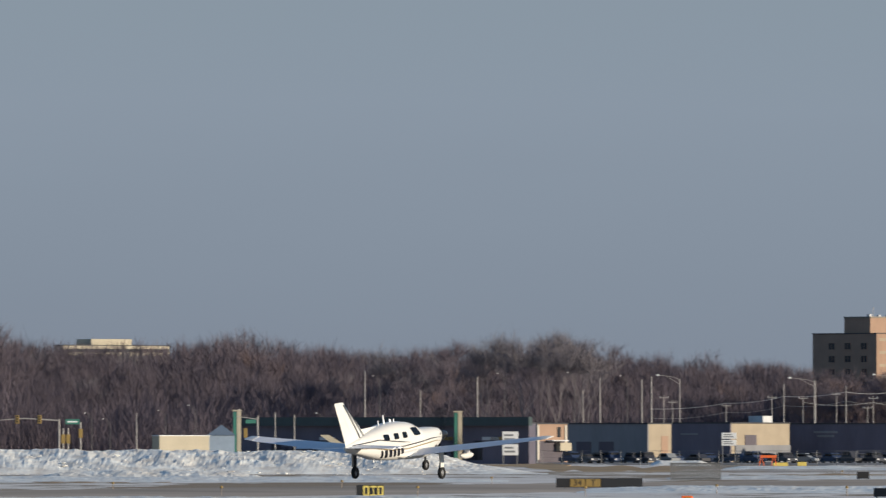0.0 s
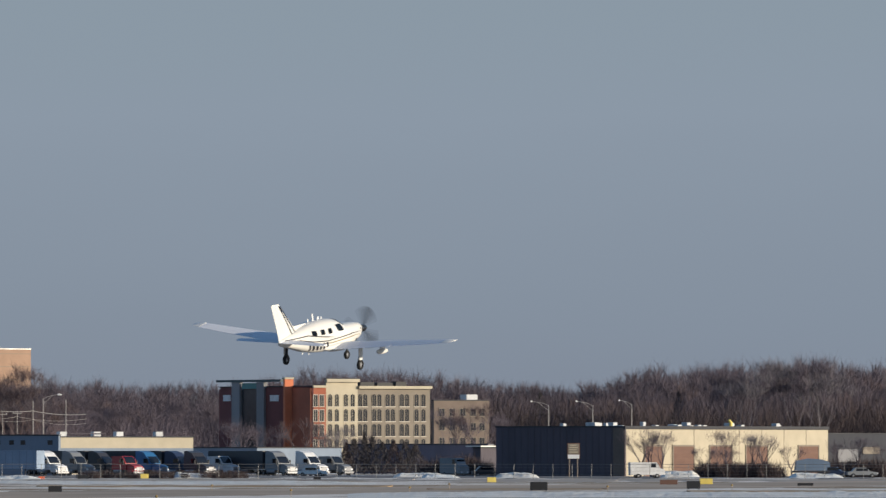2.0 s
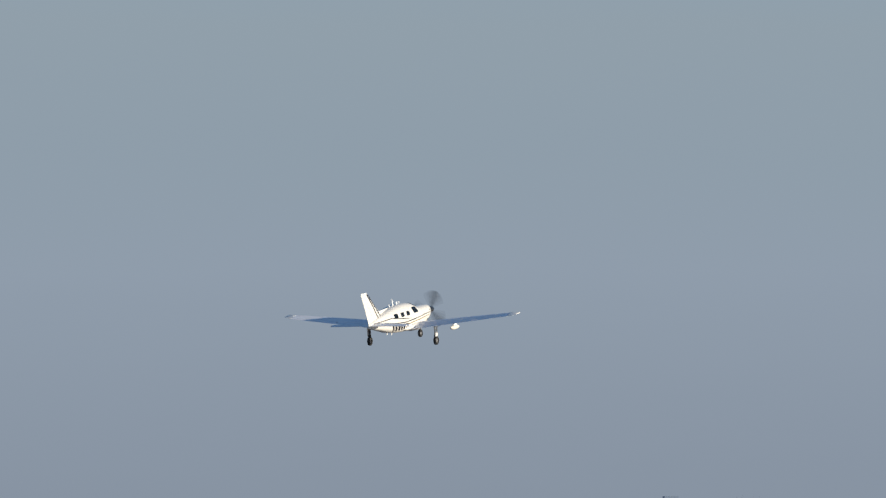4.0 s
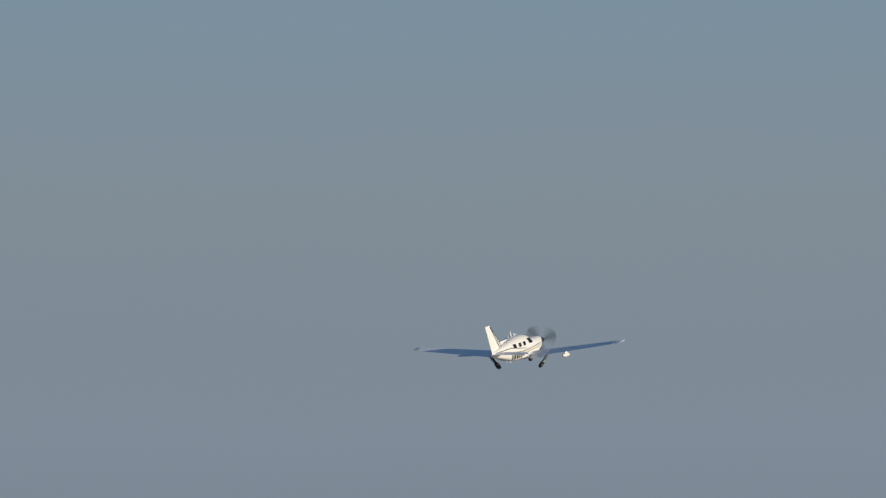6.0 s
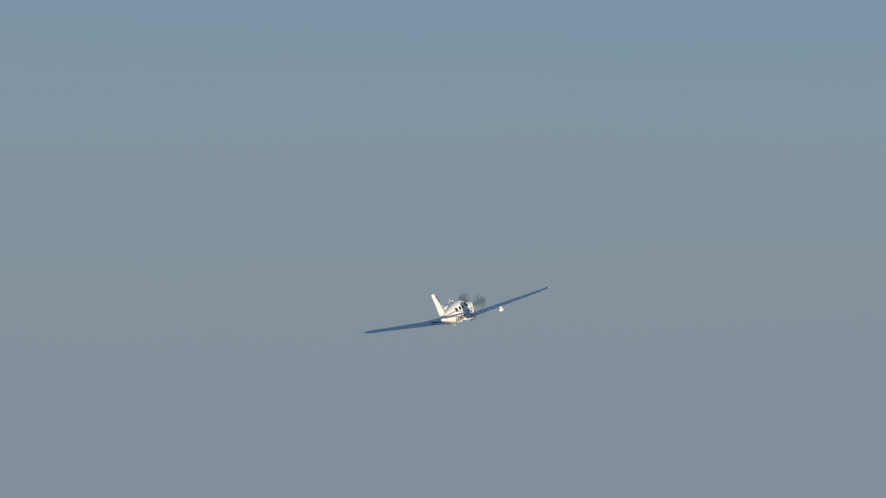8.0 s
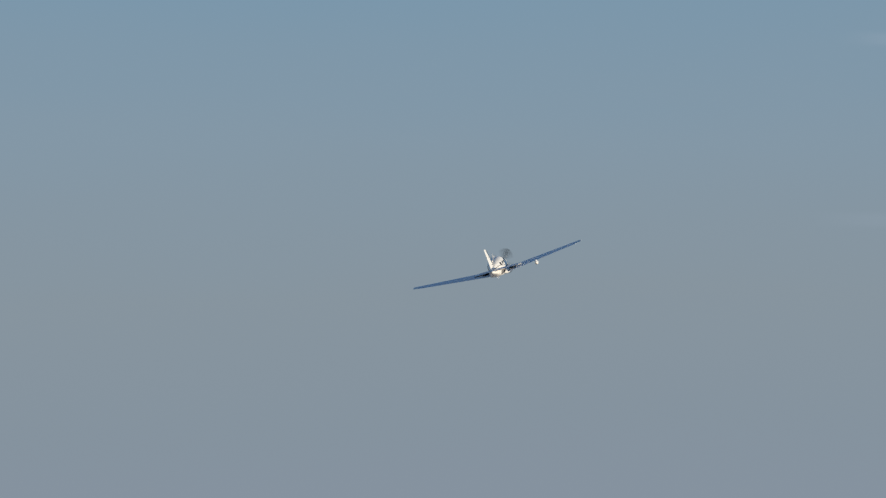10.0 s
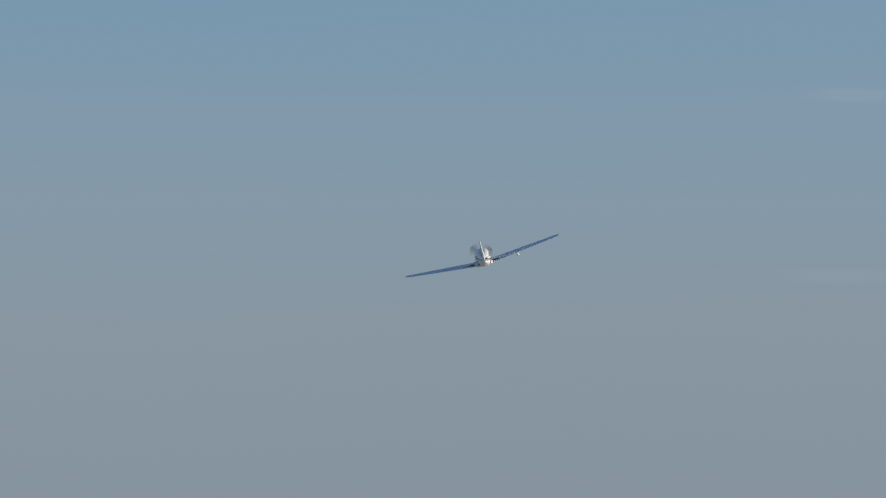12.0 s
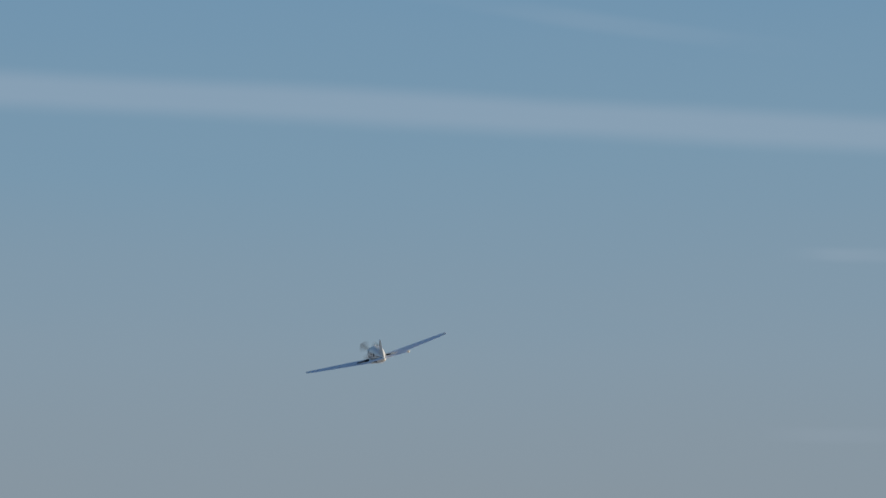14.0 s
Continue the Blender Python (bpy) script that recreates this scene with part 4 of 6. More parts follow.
def join_trees(name, kinds, places, material, label):
    """Many bare trees joined into one mesh; places: kind, x, y, scale, turn."""
    sizes, loops, verts, base = [], [], [], 0
    packed = []
    for v, f in kinds:
        packed.append((v, np.array([len(x) for x in f]), np.array([i for x in f for i in x])))
    for kind, x, y, sc, turn in places:
        v, n, l = packed[kind]
        c, s = math.cos(turn), math.sin(turn)
        w = np.empty_like(v)
        w[:, 0], w[:, 1], w[:, 2] = (v[:, 0] * c - v[:, 1] * s) * sc * 0.95 + x, (v[:, 0] * s + v[:, 1] * c) * sc * 0.95 + y, v[:, 2] * sc
        verts.append(w)
        sizes.append(n)
        loops.append(l + base)
        base += len(v)
    V, n, l = np.concatenate(verts), np.concatenate(sizes), np.concatenate(loops)
    me = bpy.data.meshes.new(name)
    me.vertices.add(len(V))
    me.vertices.foreach_set("co", V.ravel())
    me.loops.add(len(l))
    me.loops.foreach_set("vertex_index", l)
    me.polygons.add(len(n))
    me.polygons.foreach_set("loop_start", np.concatenate(([0], np.cumsum(n)[:-1])))
    me.polygons.foreach_set("loop_total", n)
    me.update(calc_edges=True)
    me.materials.append(M[material])
    return tagged(new(name, me), label, "woods", kind="stuff")


SKYLINE = [(-700, 190), (-200, 215), (0, 224), (60, 190), (110, 184), (300, 182), (330, 198), (480, 197), (600, 176), (680, 172), (740, 168), (790, 168), (830, 168), (900, 174), (1000, 172), (1050, 166),
           (1090, 165), (1200, 160), (1350, 158), (1460, 150), (1600, 125), (1740, 128), (1800, 140), (1950, 136), (2080, 132), (2150, 150), (2250, 160), (2400, 155), (2500, 148), (2600, 140), (2700, 132),
           (2800, 160), (2950, 165), (3050, 180), (3130, 188), (3250, 168), (3330, 150), (3400, 150), (3440, 165), (3520, 152), (3650, 140), (3750, 132), (3850, 132), (3960, 165), (4060, 202), (4200, 198), (4500, 165), (5200, 160)]


def skyline(u):
    for (a, p), (b, q) in zip(SKYLINE, SKYLINE[1:]):
        if a <= u <= b:
            return p + (q - p) * (u - a) / (b - a)
    return 170.0


def canopy(u, reach=34):
    """The lowest skyline within a crown's width of u."""
    return min(skyline(u + k * reach / 3) for k in range(-3, 4))


def thicket_arrays(seed, n=470, width=0.037):
    """Undergrowth and saplings: many thin upright stems and slanting twigs, 10 m tall."""
    rnd = random.Random(seed)
    V, Fc = [], []
    for i in range(n):
        x, y = rnd.uniform(-5, 5), rnd.uniform(-4, 4)
        z0 = rnd.uniform(0, 6.0) if i % 3 else 0.0
        h = rnd.uniform(2.0, 5.0) if i % 3 else rnd.uniform(4, 10)
        tilt = Vector((rnd.gauss(0, 0.5), rnd.gauss(0, 0.5), 1)).normalized() * h
        a = rnd.uniform(0, 3.14)
        s = Vector((math.cos(a), math.sin(a), 0)) * width * rnd.uniform(0.6, 1.4)
        o = len(V)
        p = Vector((x, y, z0))
        V.extend((p - s, p + s, p + tilt))
        Fc.append((o, o + 1, o + 2))
    return np.array([tuple(v) for v in V]), Fc


def plant_woods():
    kinds = [tree_arrays(40 + i, 20.0, 0.72, 1300, 4, twig=0.027, up=0.22, lean_up=0.3, thick=0.010, reach=0.085) for i in range(7)]
    scrub = [thicket_arrays(90 + i) for i in range(6)]
    rnd = random.Random(21)
    rows = {"bark": [], "bark_lit": [], "bark_red": []}
    low = []
    for d, step, cut in ((2900, 26, 1.07), (2830, 28, 1.06), (2760, 30, 1.01), (2690, 32, 0.93), (2620, 36, 0.84), (2550, 42, 0.7)):
        u = -650.0
        while u < 5100:
            dd = d + rnd.uniform(-30, 30)
            if not (1420 < u < 1750 and d > 2600) and not (2070 < u < 2460 and d < 2600):
                h = level(canopy(u) * cut * rnd.uniform(0.88, 1.04), dd)
                p = spot(u, dd)
                # the odd tree takes the sunlit bark copy or the reddish bark
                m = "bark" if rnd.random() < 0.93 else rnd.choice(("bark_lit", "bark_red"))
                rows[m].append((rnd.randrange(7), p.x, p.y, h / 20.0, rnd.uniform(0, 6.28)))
            u += step * rnd.uniform(0.6, 1.4)
    for d, step, cut in ((2880, 30, 0.93), (2800, 30, 0.90), (2720, 30, 0.86), (2650, 30, 0.80), (2580, 28, 0.74), (2520, 28, 0.62)):
        u = -650.0
        while u < 5100:
            if not (1425 < u < 1745 and d > 2600) and not (2075 < u < 2455 and d < 2560):
                dd = d + rnd.uniform(-30, 30)
                h = level(canopy(u) * cut * rnd.uniform(0.80, 1.06), dd)
                p = spot(u, dd)
                low.append((rnd.randrange(6), p.x, p.y, h / 10.0, rnd.uniform(0, 6.28)))
            u += step * rnd.uniform(0.6, 1.4)
    # the belt of trees before the tall tower
    for d, step, top in ((2545, 13, 138), (2515, 13, 128), (2490, 14, 116), (2465, 16, 98)):
        u = 1405.0
        while u < 1775:
            dd = d + rnd.uniform(-12, 12)
            p = spot(u, dd)
            rows[rnd.choice(("bark", "bark", "bark", "bark_red"))].append((rnd.randrange(7), p.x, p.y, level(top * rnd.uniform(0.85, 1.06), dd) / 20.0, rnd.uniform(0, 6.28)))
            p = spot(u + 7, dd + 8)
            low.append((rnd.randrange(6), p.x, p.y, level(top * rnd.uniform(0.6, 0.86), dd) / 10.0, rnd.uniform(0, 6.28)))
            u += step * rnd.uniform(0.6, 1.4)
    # dark thicket at the wood's foot behind the warehouse
    dark = []
    for d, top in ((2475, 128), (2455, 112), (2435, 92)):
        u = 2440.0
        while u < 3700:
            p = spot(u, d + rnd.uniform(-8, 8))
            dark.append((rnd.randrange(6), p.x, p.y, level(top * rnd.uniform(0.75, 1.08), d) / 10.0, rnd.uniform(0, 6.28)))
            u += 26 * rnd.uniform(0.6, 1.4)
    join_trees("thicket", scrub, dark, "hedge", "dark brown thicket at the foot of the woods")
    for m, places in rows.items():
        join_trees("woods", kinds, places, m, {"bark": "dense dark bare winter woods", "bark_lit": "bare trees among the woods in a paler, sunlit copy of the bark", "bark_red": "reddish bare trees among the woods"}[m])
    join_trees("undergrowth", scrub, low, "brush", "dense dark undergrowth below the bare woods")


plant_woods()


def lone_trees():
    """Single bare trees in front of the woods and walls."""
    made = {}
    # bark_lit paints sunlit crowns in a paler tone than bark
    spec = [  # bearing, distance, height steps, material, kind
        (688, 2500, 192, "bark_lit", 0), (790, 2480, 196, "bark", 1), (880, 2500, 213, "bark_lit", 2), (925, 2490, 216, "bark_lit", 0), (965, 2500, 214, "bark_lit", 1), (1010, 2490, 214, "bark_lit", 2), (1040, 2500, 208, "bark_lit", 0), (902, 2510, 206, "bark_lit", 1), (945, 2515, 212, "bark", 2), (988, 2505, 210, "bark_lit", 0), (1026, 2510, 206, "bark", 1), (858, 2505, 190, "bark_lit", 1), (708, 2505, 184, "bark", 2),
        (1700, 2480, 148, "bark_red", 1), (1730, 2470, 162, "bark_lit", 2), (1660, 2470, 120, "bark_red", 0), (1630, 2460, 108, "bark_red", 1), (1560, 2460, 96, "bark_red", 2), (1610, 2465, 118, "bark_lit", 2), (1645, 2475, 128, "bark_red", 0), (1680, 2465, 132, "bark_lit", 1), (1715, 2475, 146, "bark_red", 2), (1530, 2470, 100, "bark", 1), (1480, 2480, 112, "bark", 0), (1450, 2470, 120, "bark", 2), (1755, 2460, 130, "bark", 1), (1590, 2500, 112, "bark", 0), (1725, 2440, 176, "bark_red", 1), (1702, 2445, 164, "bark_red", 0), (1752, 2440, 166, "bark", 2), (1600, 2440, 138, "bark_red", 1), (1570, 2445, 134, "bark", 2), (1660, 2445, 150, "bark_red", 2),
        (1842, 2400, 136, "bark", 2), (1790, 2420, 110, "bark_red", 1), (1900, 2420, 118, "bark", 0), (1975, 2400, 120, "bark", 1), (2020, 2390, 126, "bark", 2), (2060, 2370, 120, "bark", 0),
        (2215, 2250, 78, "bark_red", 3), (2085, 2240, 84, "bark", 4), (2110, 2235, 70, "bark", 3), (2140, 2240, 66, "bark", 3), (2175, 2240, 60, "bark", 4), (2270, 2235, 50, "bark_lit", 3), (2310, 2235, 46, "bark_lit", 4), (2250, 2240, 60, "bark_red", 4), (2290, 2240, 66, "bark_lit", 3), (2330, 2230, 52, "bark", 4), (2480, 2260, 98, "bark", 0), (2492, 2255, 92, "bark", 4), (2536, 2250, 90, "bark", 3), (2520, 2250, 104, "bark_red", 1), (2560, 2260, 90, "bark", 2),
        (2818, 1712, 60, "bark", 3), (2856, 1710, 60, "bark", 4), (2838, 1714, 54, "bark", 4), (2930, 1706, 22, "bark", 3), (2967, 1712, 58, "bark", 3), (2950, 1708, 26, "bark", 4), (2985, 1708, 24, "bark", 4), (3017, 1710, 56, "bark_lit", 4), (3036, 1712, 50, "bark_lit", 3), (3086, 1710, 24, "bark", 3), (3170, 1712, 40, "bark", 4), (3205, 1714, 44, "bark", 3), (3240, 1712, 36, "bark", 4),
        (3000, 2420, 176, "bark_lit", 0), (3090, 2430, 184, "bark_lit", 1), (3040, 2425, 182, "bark", 2), (3066, 2435, 186, "bark", 0), (3115, 2430, 188, "bark", 1), (3145, 2425, 184, "bark_lit", 2), (2965, 2430, 168, "bark", 1), (3421, 2430, 186, "bark_lit", 2), (3540, 2420, 150, "bark_lit", 0), (3480, 2430, 150, "bark_lit", 1), (4020, 2430, 184, "bark_red", 2), (4090, 2430, 178, "bark_red", 0)]
    kinds = {}
    for u, d, v, m, k in spec:
        if (m, k) not in kinds:
            v0, f0 = tree_arrays(70 + k, 10.0, 0.72, 2400, 5, twig=0.0085, up=0.30, thick=0.009, reach=0.075) if k < 3 else tree_arrays(76 + k, 10.0, 0.70, 900, 5, twig=0.010, up=0.20, lean_up=0.3, bole=0.15, thick=0.020, along=True, reach=0.075)
            v0 = np.array(v0) * (10.0 / max(p[2] for p in v0))
            quads = [f for f in f0 if len(f) == 4]
            tris = [f for f in f0 if len(f) == 3]
            big = quads[:12]
            kinds[m, k] = (mesh_from("trunk", v0, big, m), mesh_from("crown", v0, quads[12:] + tris, m))
        h = level(v, d)
        p = spot(u, d)
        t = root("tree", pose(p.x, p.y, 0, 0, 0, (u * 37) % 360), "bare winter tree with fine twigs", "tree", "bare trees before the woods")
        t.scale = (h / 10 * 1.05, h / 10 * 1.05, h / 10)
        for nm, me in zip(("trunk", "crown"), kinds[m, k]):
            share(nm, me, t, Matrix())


lone_trees()


def conifer(u, d, v, r, mtl="needle", label="dark upright evergreen shrub"):
    rnd = random.Random(int(u))
    h = level(v, d)
    t = root("evergreen", facing(u, d), label, "shrub", "evergreens before the hotel")
    part("trunk", tube([(0, 0, 0), (0, 0, h * 0.9)], [0.14, 0.04], 6), "bark", t)
    V, Fc = [], []
    for _ in range(900):
        z = rnd.uniform(0.0, 0.97) * h
        rr = r * (1 - (z / h) ** 1.8) * math.sqrt(rnd.uniform(0.05, 1.1))
        a = rnd.uniform(0, 6.28)
        c = Vector((rr * math.cos(a), rr * math.sin(a), z))
        v1 = Vector((rnd.gauss(0, 1), rnd.gauss(0, 1), rnd.gauss(0, 0.4))).normalized() * rnd.uniform(0.03, 0.09)
        v2 = Vector((rnd.gauss(0, 0.4), rnd.gauss(0, 0.4), 1)).normalized() * rnd.uniform(0.3, 0.9)
        o = len(V)
        V += [c - v1, c + v1, c + v2]
        Fc.append((o, o + 1, o + 2))
    me = mesh_from("foliage", V, Fc, mtl)
    share("foliage", me, t, Matrix())


for u, v, r in ((2312, 30, 1.9), (2330, 42, 1.3), (2344, 36, 1.6), (2362, 24, 2.0), (2382, 26, 2.0), (2402, 24, 2.1), (2420, 20, 2.2), (2298, 22, 1.6)):
    conifer(u, 1990, v, r, "needle" if int(u) % 3 else "hedge")
for u, v in ((2885, 116), (3130, 108), (2640, 118)):
    conifer(u + 0.5, 2440, v, 3.2, "needle", "tall dark pine among bare trees")


# ---- snow banks ----
def snow_bank(u0, u1, d, height, depth, seed, label="long ploughed bank of dirty snow", rough=None, crest=None):
    bm = bmesh.new()
    n, k = max(14, int((u1 - u0) / 3.4)), 28
    rows = []
    for i in range(n + 1):
        s = i / n
        u = u0 + (u1 - u0) * s
        ends = min(1.0, 7 * s, 5 * (1 - s)) ** 0.7
        if crest:
            ends *= np.interp(u, [c[0] for c in crest], [c[1] for c in crest])
        row = []
        for j in range(k + 1):
            t = (j / k) ** 1.3
            hump = min(1.0, 3.4 * t, 2.2 * (1 - t)) ** 0.85 * ends
            p = spot(u, d + (t - 0.4) * depth)
            nz = 0.88 + 0.14 * noise.noise(Vector((p.x * 0.09, p.y * 0.05, seed)))
            lx = p.x + 0.22 * p.y
            crag = 0.42 * noise.noise(Vector((lx * 0.20, p.y * 0.09, seed + 5))) + 0.24 * (0.5 - abs(noise.noise(Vector((lx * 0.48, p.y * 0.2, seed + 7))))) + 0.10 * noise.noise(Vector((p.x * 1.2, p.y * 0.5, seed + 9))) + 0.07 * noise.noise(Vector((p.x * 3.1, p.y * 1.2, seed + 2)))
            row.append(bm.verts.new((p.x, p.y, max(-0.02, height * hump * nz + crag * min(1.0, hump * 2) * (rough or min(1.0, height))))))
        rows.append(row)
    for p, q in zip(rows, rows[1:]):
        for j in range(k):
            bm.faces.new((p[j], p[j + 1], q[j + 1], q[j]))
    bmesh.ops.recalc_face_normals(bm, faces=bm.faces)
    ob = part("snow_bank", bm, "snow_pile", None)
    return tagged(ob, label, "snow bank")


snow_bank(-420, 970, 1180, 2.65, 44, 1.0, crest=[(-420, 1), (520, 0.98), (600, 0.94), (700, 1.06), (770, 0.95), (850, 0.72), (900, 0.55), (935, 0.32), (970, 0.12)])
for i, (u0, u1, d, h) in enumerate(((2380, 2480, 1690, 0.7), (2430, 2500, 1650, 0.55), (2560, 2640, 1660, 0.7), (2852, 2924, 1700, 1.0), (3080, 3180, 1650, 0.8), (1990, 2060, 1640, 0.8), (1150, 1260, 1600, 0.7), (60, 480, 1000, 0.7), (1640, 1760, 1560, 0.6))):
    snow_bank(u0, u1, d, h, 14, 11.0 + i, "low heap of ploughed snow")
# low windrows of crusted snow between the paved strips
for i, (u0, u1, d, h, depth) in enumerate(((-300, 1190, 610, 0.22, 70), (-200, 900, 950, 0.34, 70), (1020, 2300, 760, 0.24, 90), (1280, 1560, 1400, 0.3, 50), (1450, 2350, 1320, 0.3, 60), (2300, 3450, 930, 0.16, 130), (1180, 1700, 1020, 0.26, 50))):
    snow_bank(u0, u1, d, h, depth, 31.0 + i, "low windrow of crusted snow on the airfield", 0.36)


def snow_clods():
    """Broken clods of snow strewn over the ploughed bank and along its foot."""
    rnd = random.Random(61)
    base = bmesh.new()
    bmesh.ops.create_icosphere(base, subdivisions=1, radius=1.0)
    ball, tri = [v.co.copy() for v in base.verts], [[v.index for v in f.verts] for f in base.faces]
    base.free()
    V, Fc = [], []
    for i in range(260):
        u = rnd.uniform(-400, 800)
        t = rnd.uniform(0.0, 0.34) if i % 3 else rnd.uniform(-0.25, 0.08)
        d = 1180 + (t - 0.4) * 44
        z = 2.65 * 0.88 * max(0.0, min(1.0, 3.4 * t)) ** 0.85
        r = rnd.uniform(0.10, 0.24)
        c = spot(u, d, z - r * 0.15)
        o = len(V)
        sx, sy, sz = rnd.uniform(1.0, 2.4), rnd.uniform(0.8, 1.6), rnd.uniform(0.4, 0.7)
        for v in ball:
            k = r * rnd.uniform(0.75, 1.2)
            V.append(c + Vector((v.x * k * sx, v.y * k * sy, v.z * k * sz)))
        Fc += [[o + q for q in f] for f in tri]
    tagged(new("snow_clods", mesh_from("snow_clods", V, Fc, "snow_pile")), "broken clods of dirty snow on the ploughed bank", "snow", kind="stuff")


snow_clods()


def shrubs():
    """Dark bare shrubs along the warehouse wall."""
    rnd = random.Random(77)
    shapes = [mesh_from("brushwood", *thicket_arrays(120 + i, 420, 0.13), "hedge") for i in range(3)]
    for i in range(30):
        u = 2926 + 142 * (i + rnd.uniform(-0.4, 0.4)) / 20 if i < 20 else 3152 + 11 * (i - 20)
        p = spot(u, 1706 + rnd.uniform(-4, 4))
        t = root("shrub", pose(p.x, p.y, 0, 0, 0, rnd.uniform(0, 360)), "dark bare shrub against the warehouse wall", "shrub", "shrubs by the warehouse")
        k = rnd.uniform(0.2, 0.3) * (1.25 if i >= 20 else 1)
        t.scale = (k, k, k)
        share("brushwood", shapes[i % 3], t, Matrix())
    for i in range(11):
        p = spot(2438 + 11 * i + rnd.uniform(-4, 4), 1815 + rnd.uniform(-5, 5))
        t = root("shrub", pose(p.x, p.y, 0, 0, 0, rnd.uniform(0, 360)), "tall dark bare shrub beside the warehouse yard", "shrub", "shrubs by the warehouse")
        k = rnd.uniform(0.24, 0.42)
        t.scale = (k * 0.8, k * 0.8, k)
        share("brushwood", shapes[i % 3], t, Matrix())
    for i in range(26):
        u = 1836 + 11 * i + rnd.uniform(-5, 5)
        p = spot(u, 1640 + rnd.uniform(-8, 8))
        t = root("shrub", pose(p.x, p.y, 0, 0, 0, rnd.uniform(0, 360)), "low dark brush along the yard fence", "shrub", "brush along the fence")
        k = rnd.uniform(0.09, 0.17)
        t.scale = (k * 1.4, k * 1.4, k)
        share("brushwood", shapes[i % 3], t, Matrix())


shrubs()


# ---- poles, lamps and cables ----
def pole(u, d, v, r=0.16, material="pole", name="utility_pole", label="tall pale utility pole", arms=0):
    h = level(v, d)
    p = root(name, facing(u, d), label, "pole", "poles along the road")
    part("shaft", tube([(0, 0, 0), (0, 0, h * 0.5), (0, 0, h)], [r, r * 0.85, r * 0.65], 8), material, p)
    for i in range(arms):
        z = h - 0.5 - 1.1 * i
        part("crossarm", box(-0.8, 0.8, -0.05, 0.05, z, z + 0.11), "pole", p)
        for x in (-0.7, 0.7):
            part("insulator", tube([(x, 0, z + 0.14), (x, 0, z + 0.34)], [0.06, 0.05], 6), "white_dirty", p)
    return p


def street_lamp(u, d, v, reach, double=False, steel="pole", r=0.105):
    h = level(v, d)
    p = root("street_lamp", facing(u, d), "galvanised street lamp with a curved arm", "street lamp", "street lamps")
    part("shaft", tube([(0, 0, 0), (0, 0, h * 0.5), (0, 0, h - 0.6)], [r, r * 0.8, r * 0.6], 8), steel, p)
    for s in ((1, -1) if double else (1,)):
        rx = reach * s
        part("arm", tube([(0, 0, h - 0.7), (rx * 0.3, 0, h - 0.25), (rx * 0.75, 0, h), (rx, 0, h + 0.08)], r * 0.4, 6), steel, p)
        head = part("lamp_head", tube([(rx * 0.92, 0, h + 0.06), (rx, 0, h + 0.1), (rx * 1.12 + 0.25 * s, 0, h + 0.04)], [0.06, 0.17, 0.1], 8), "lamp_glass", p, "pale lamp head")
        part("brace", tube([(0, 0, h - 1.5), (rx * 0.6, 0, h - 0.12)], 0.03, 5), steel, p)


for u, v in ((646, 127), (744, 94), (845, 117), (1032, 94), (1062, 114), (1136, 112), (1153, 117), (242, 52), (457, 48), (487, 55), (521, 50)):
    pole(u, 1960 if v > 60 else 1640, v, 0.12 if v > 110 else 0.09, "pole")
for u, v in ((1387, 104), (1441, 112), (1497, 101), (1581, 96), (1657, 103), (1744, 98), (1802, 100)):
    pole(u, 1985, v, 0.10, "pole")
for u, v in ((1175, 84), (1190, 76), (1285, 70), (1366, 84), (1421, 83), (1480, 90), (1545, 83), (1622, 84), (1535, 66), (1690, 78), (1716, 80)):
    pole(u, 2040, v, 0.075, "pole", label="shorter weathered pole with one crossarm", arms=1)
for u, v, r in ((1203, 119, -3.8), (1443, 114, -4.4), (1583, 120, -3.6), (1762, 108, 2.6), (2656, 96, -3.0), (2734, 96, -2.8), (2803, 98, -2.2)):
    street_lamp(u, 1950, v, r)
for u, v in ((163, 52), (195, 42), (293, 57), (346, 66), (435, 58), (572, 52), (893, 122), (1017, 124), (672, 118), (1110, 118)):
    street_lamp(u, 1900, v, -1.2, False, "far_pole", 0.08)


def cable(points, sag, r=0.035):
    line = []
    for (u0, d0, v0), (u1, d1, v1) in zip(points, points[1:]):
        for i in range(10):
            t = i / 10
            d = d0 + (d1 - d0) * t
            p = spot(u0 + (u1 - u0) * t, d, level(v0 + (v1 - v0) * t, d) - sag * 4 * t * (1 - t))
            line.append(p)
    u, d, v = points[-1]
    line.append(spot(u, d, level(v, d)))
    bm = tube(line, r, 5)
    tagged(part("power_line", bm, "cable", None), "sagging power cable strung between poles", "cable")


for dv, sag in ((0, 0.35), (-16, 0.5)):
    cable([(1150, 2000, 60 + dv), (1285, 1995, 70 + dv), (1387, 1990, 82 + dv), (1497, 1985, 90 + dv), (1581, 1985, 90 + dv), (1657, 1985, 84 + dv), (1744, 1985, 80 + dv), (1838, 1985, 74 + dv)], sag, 0.042 if dv == 0 else 0.018)
cable([(1421, 2040, 72), (1545, 2040, 72), (1622, 2040, 72), (1716, 2040, 70), (1838, 2040, 66)], 0.6, 0.025)


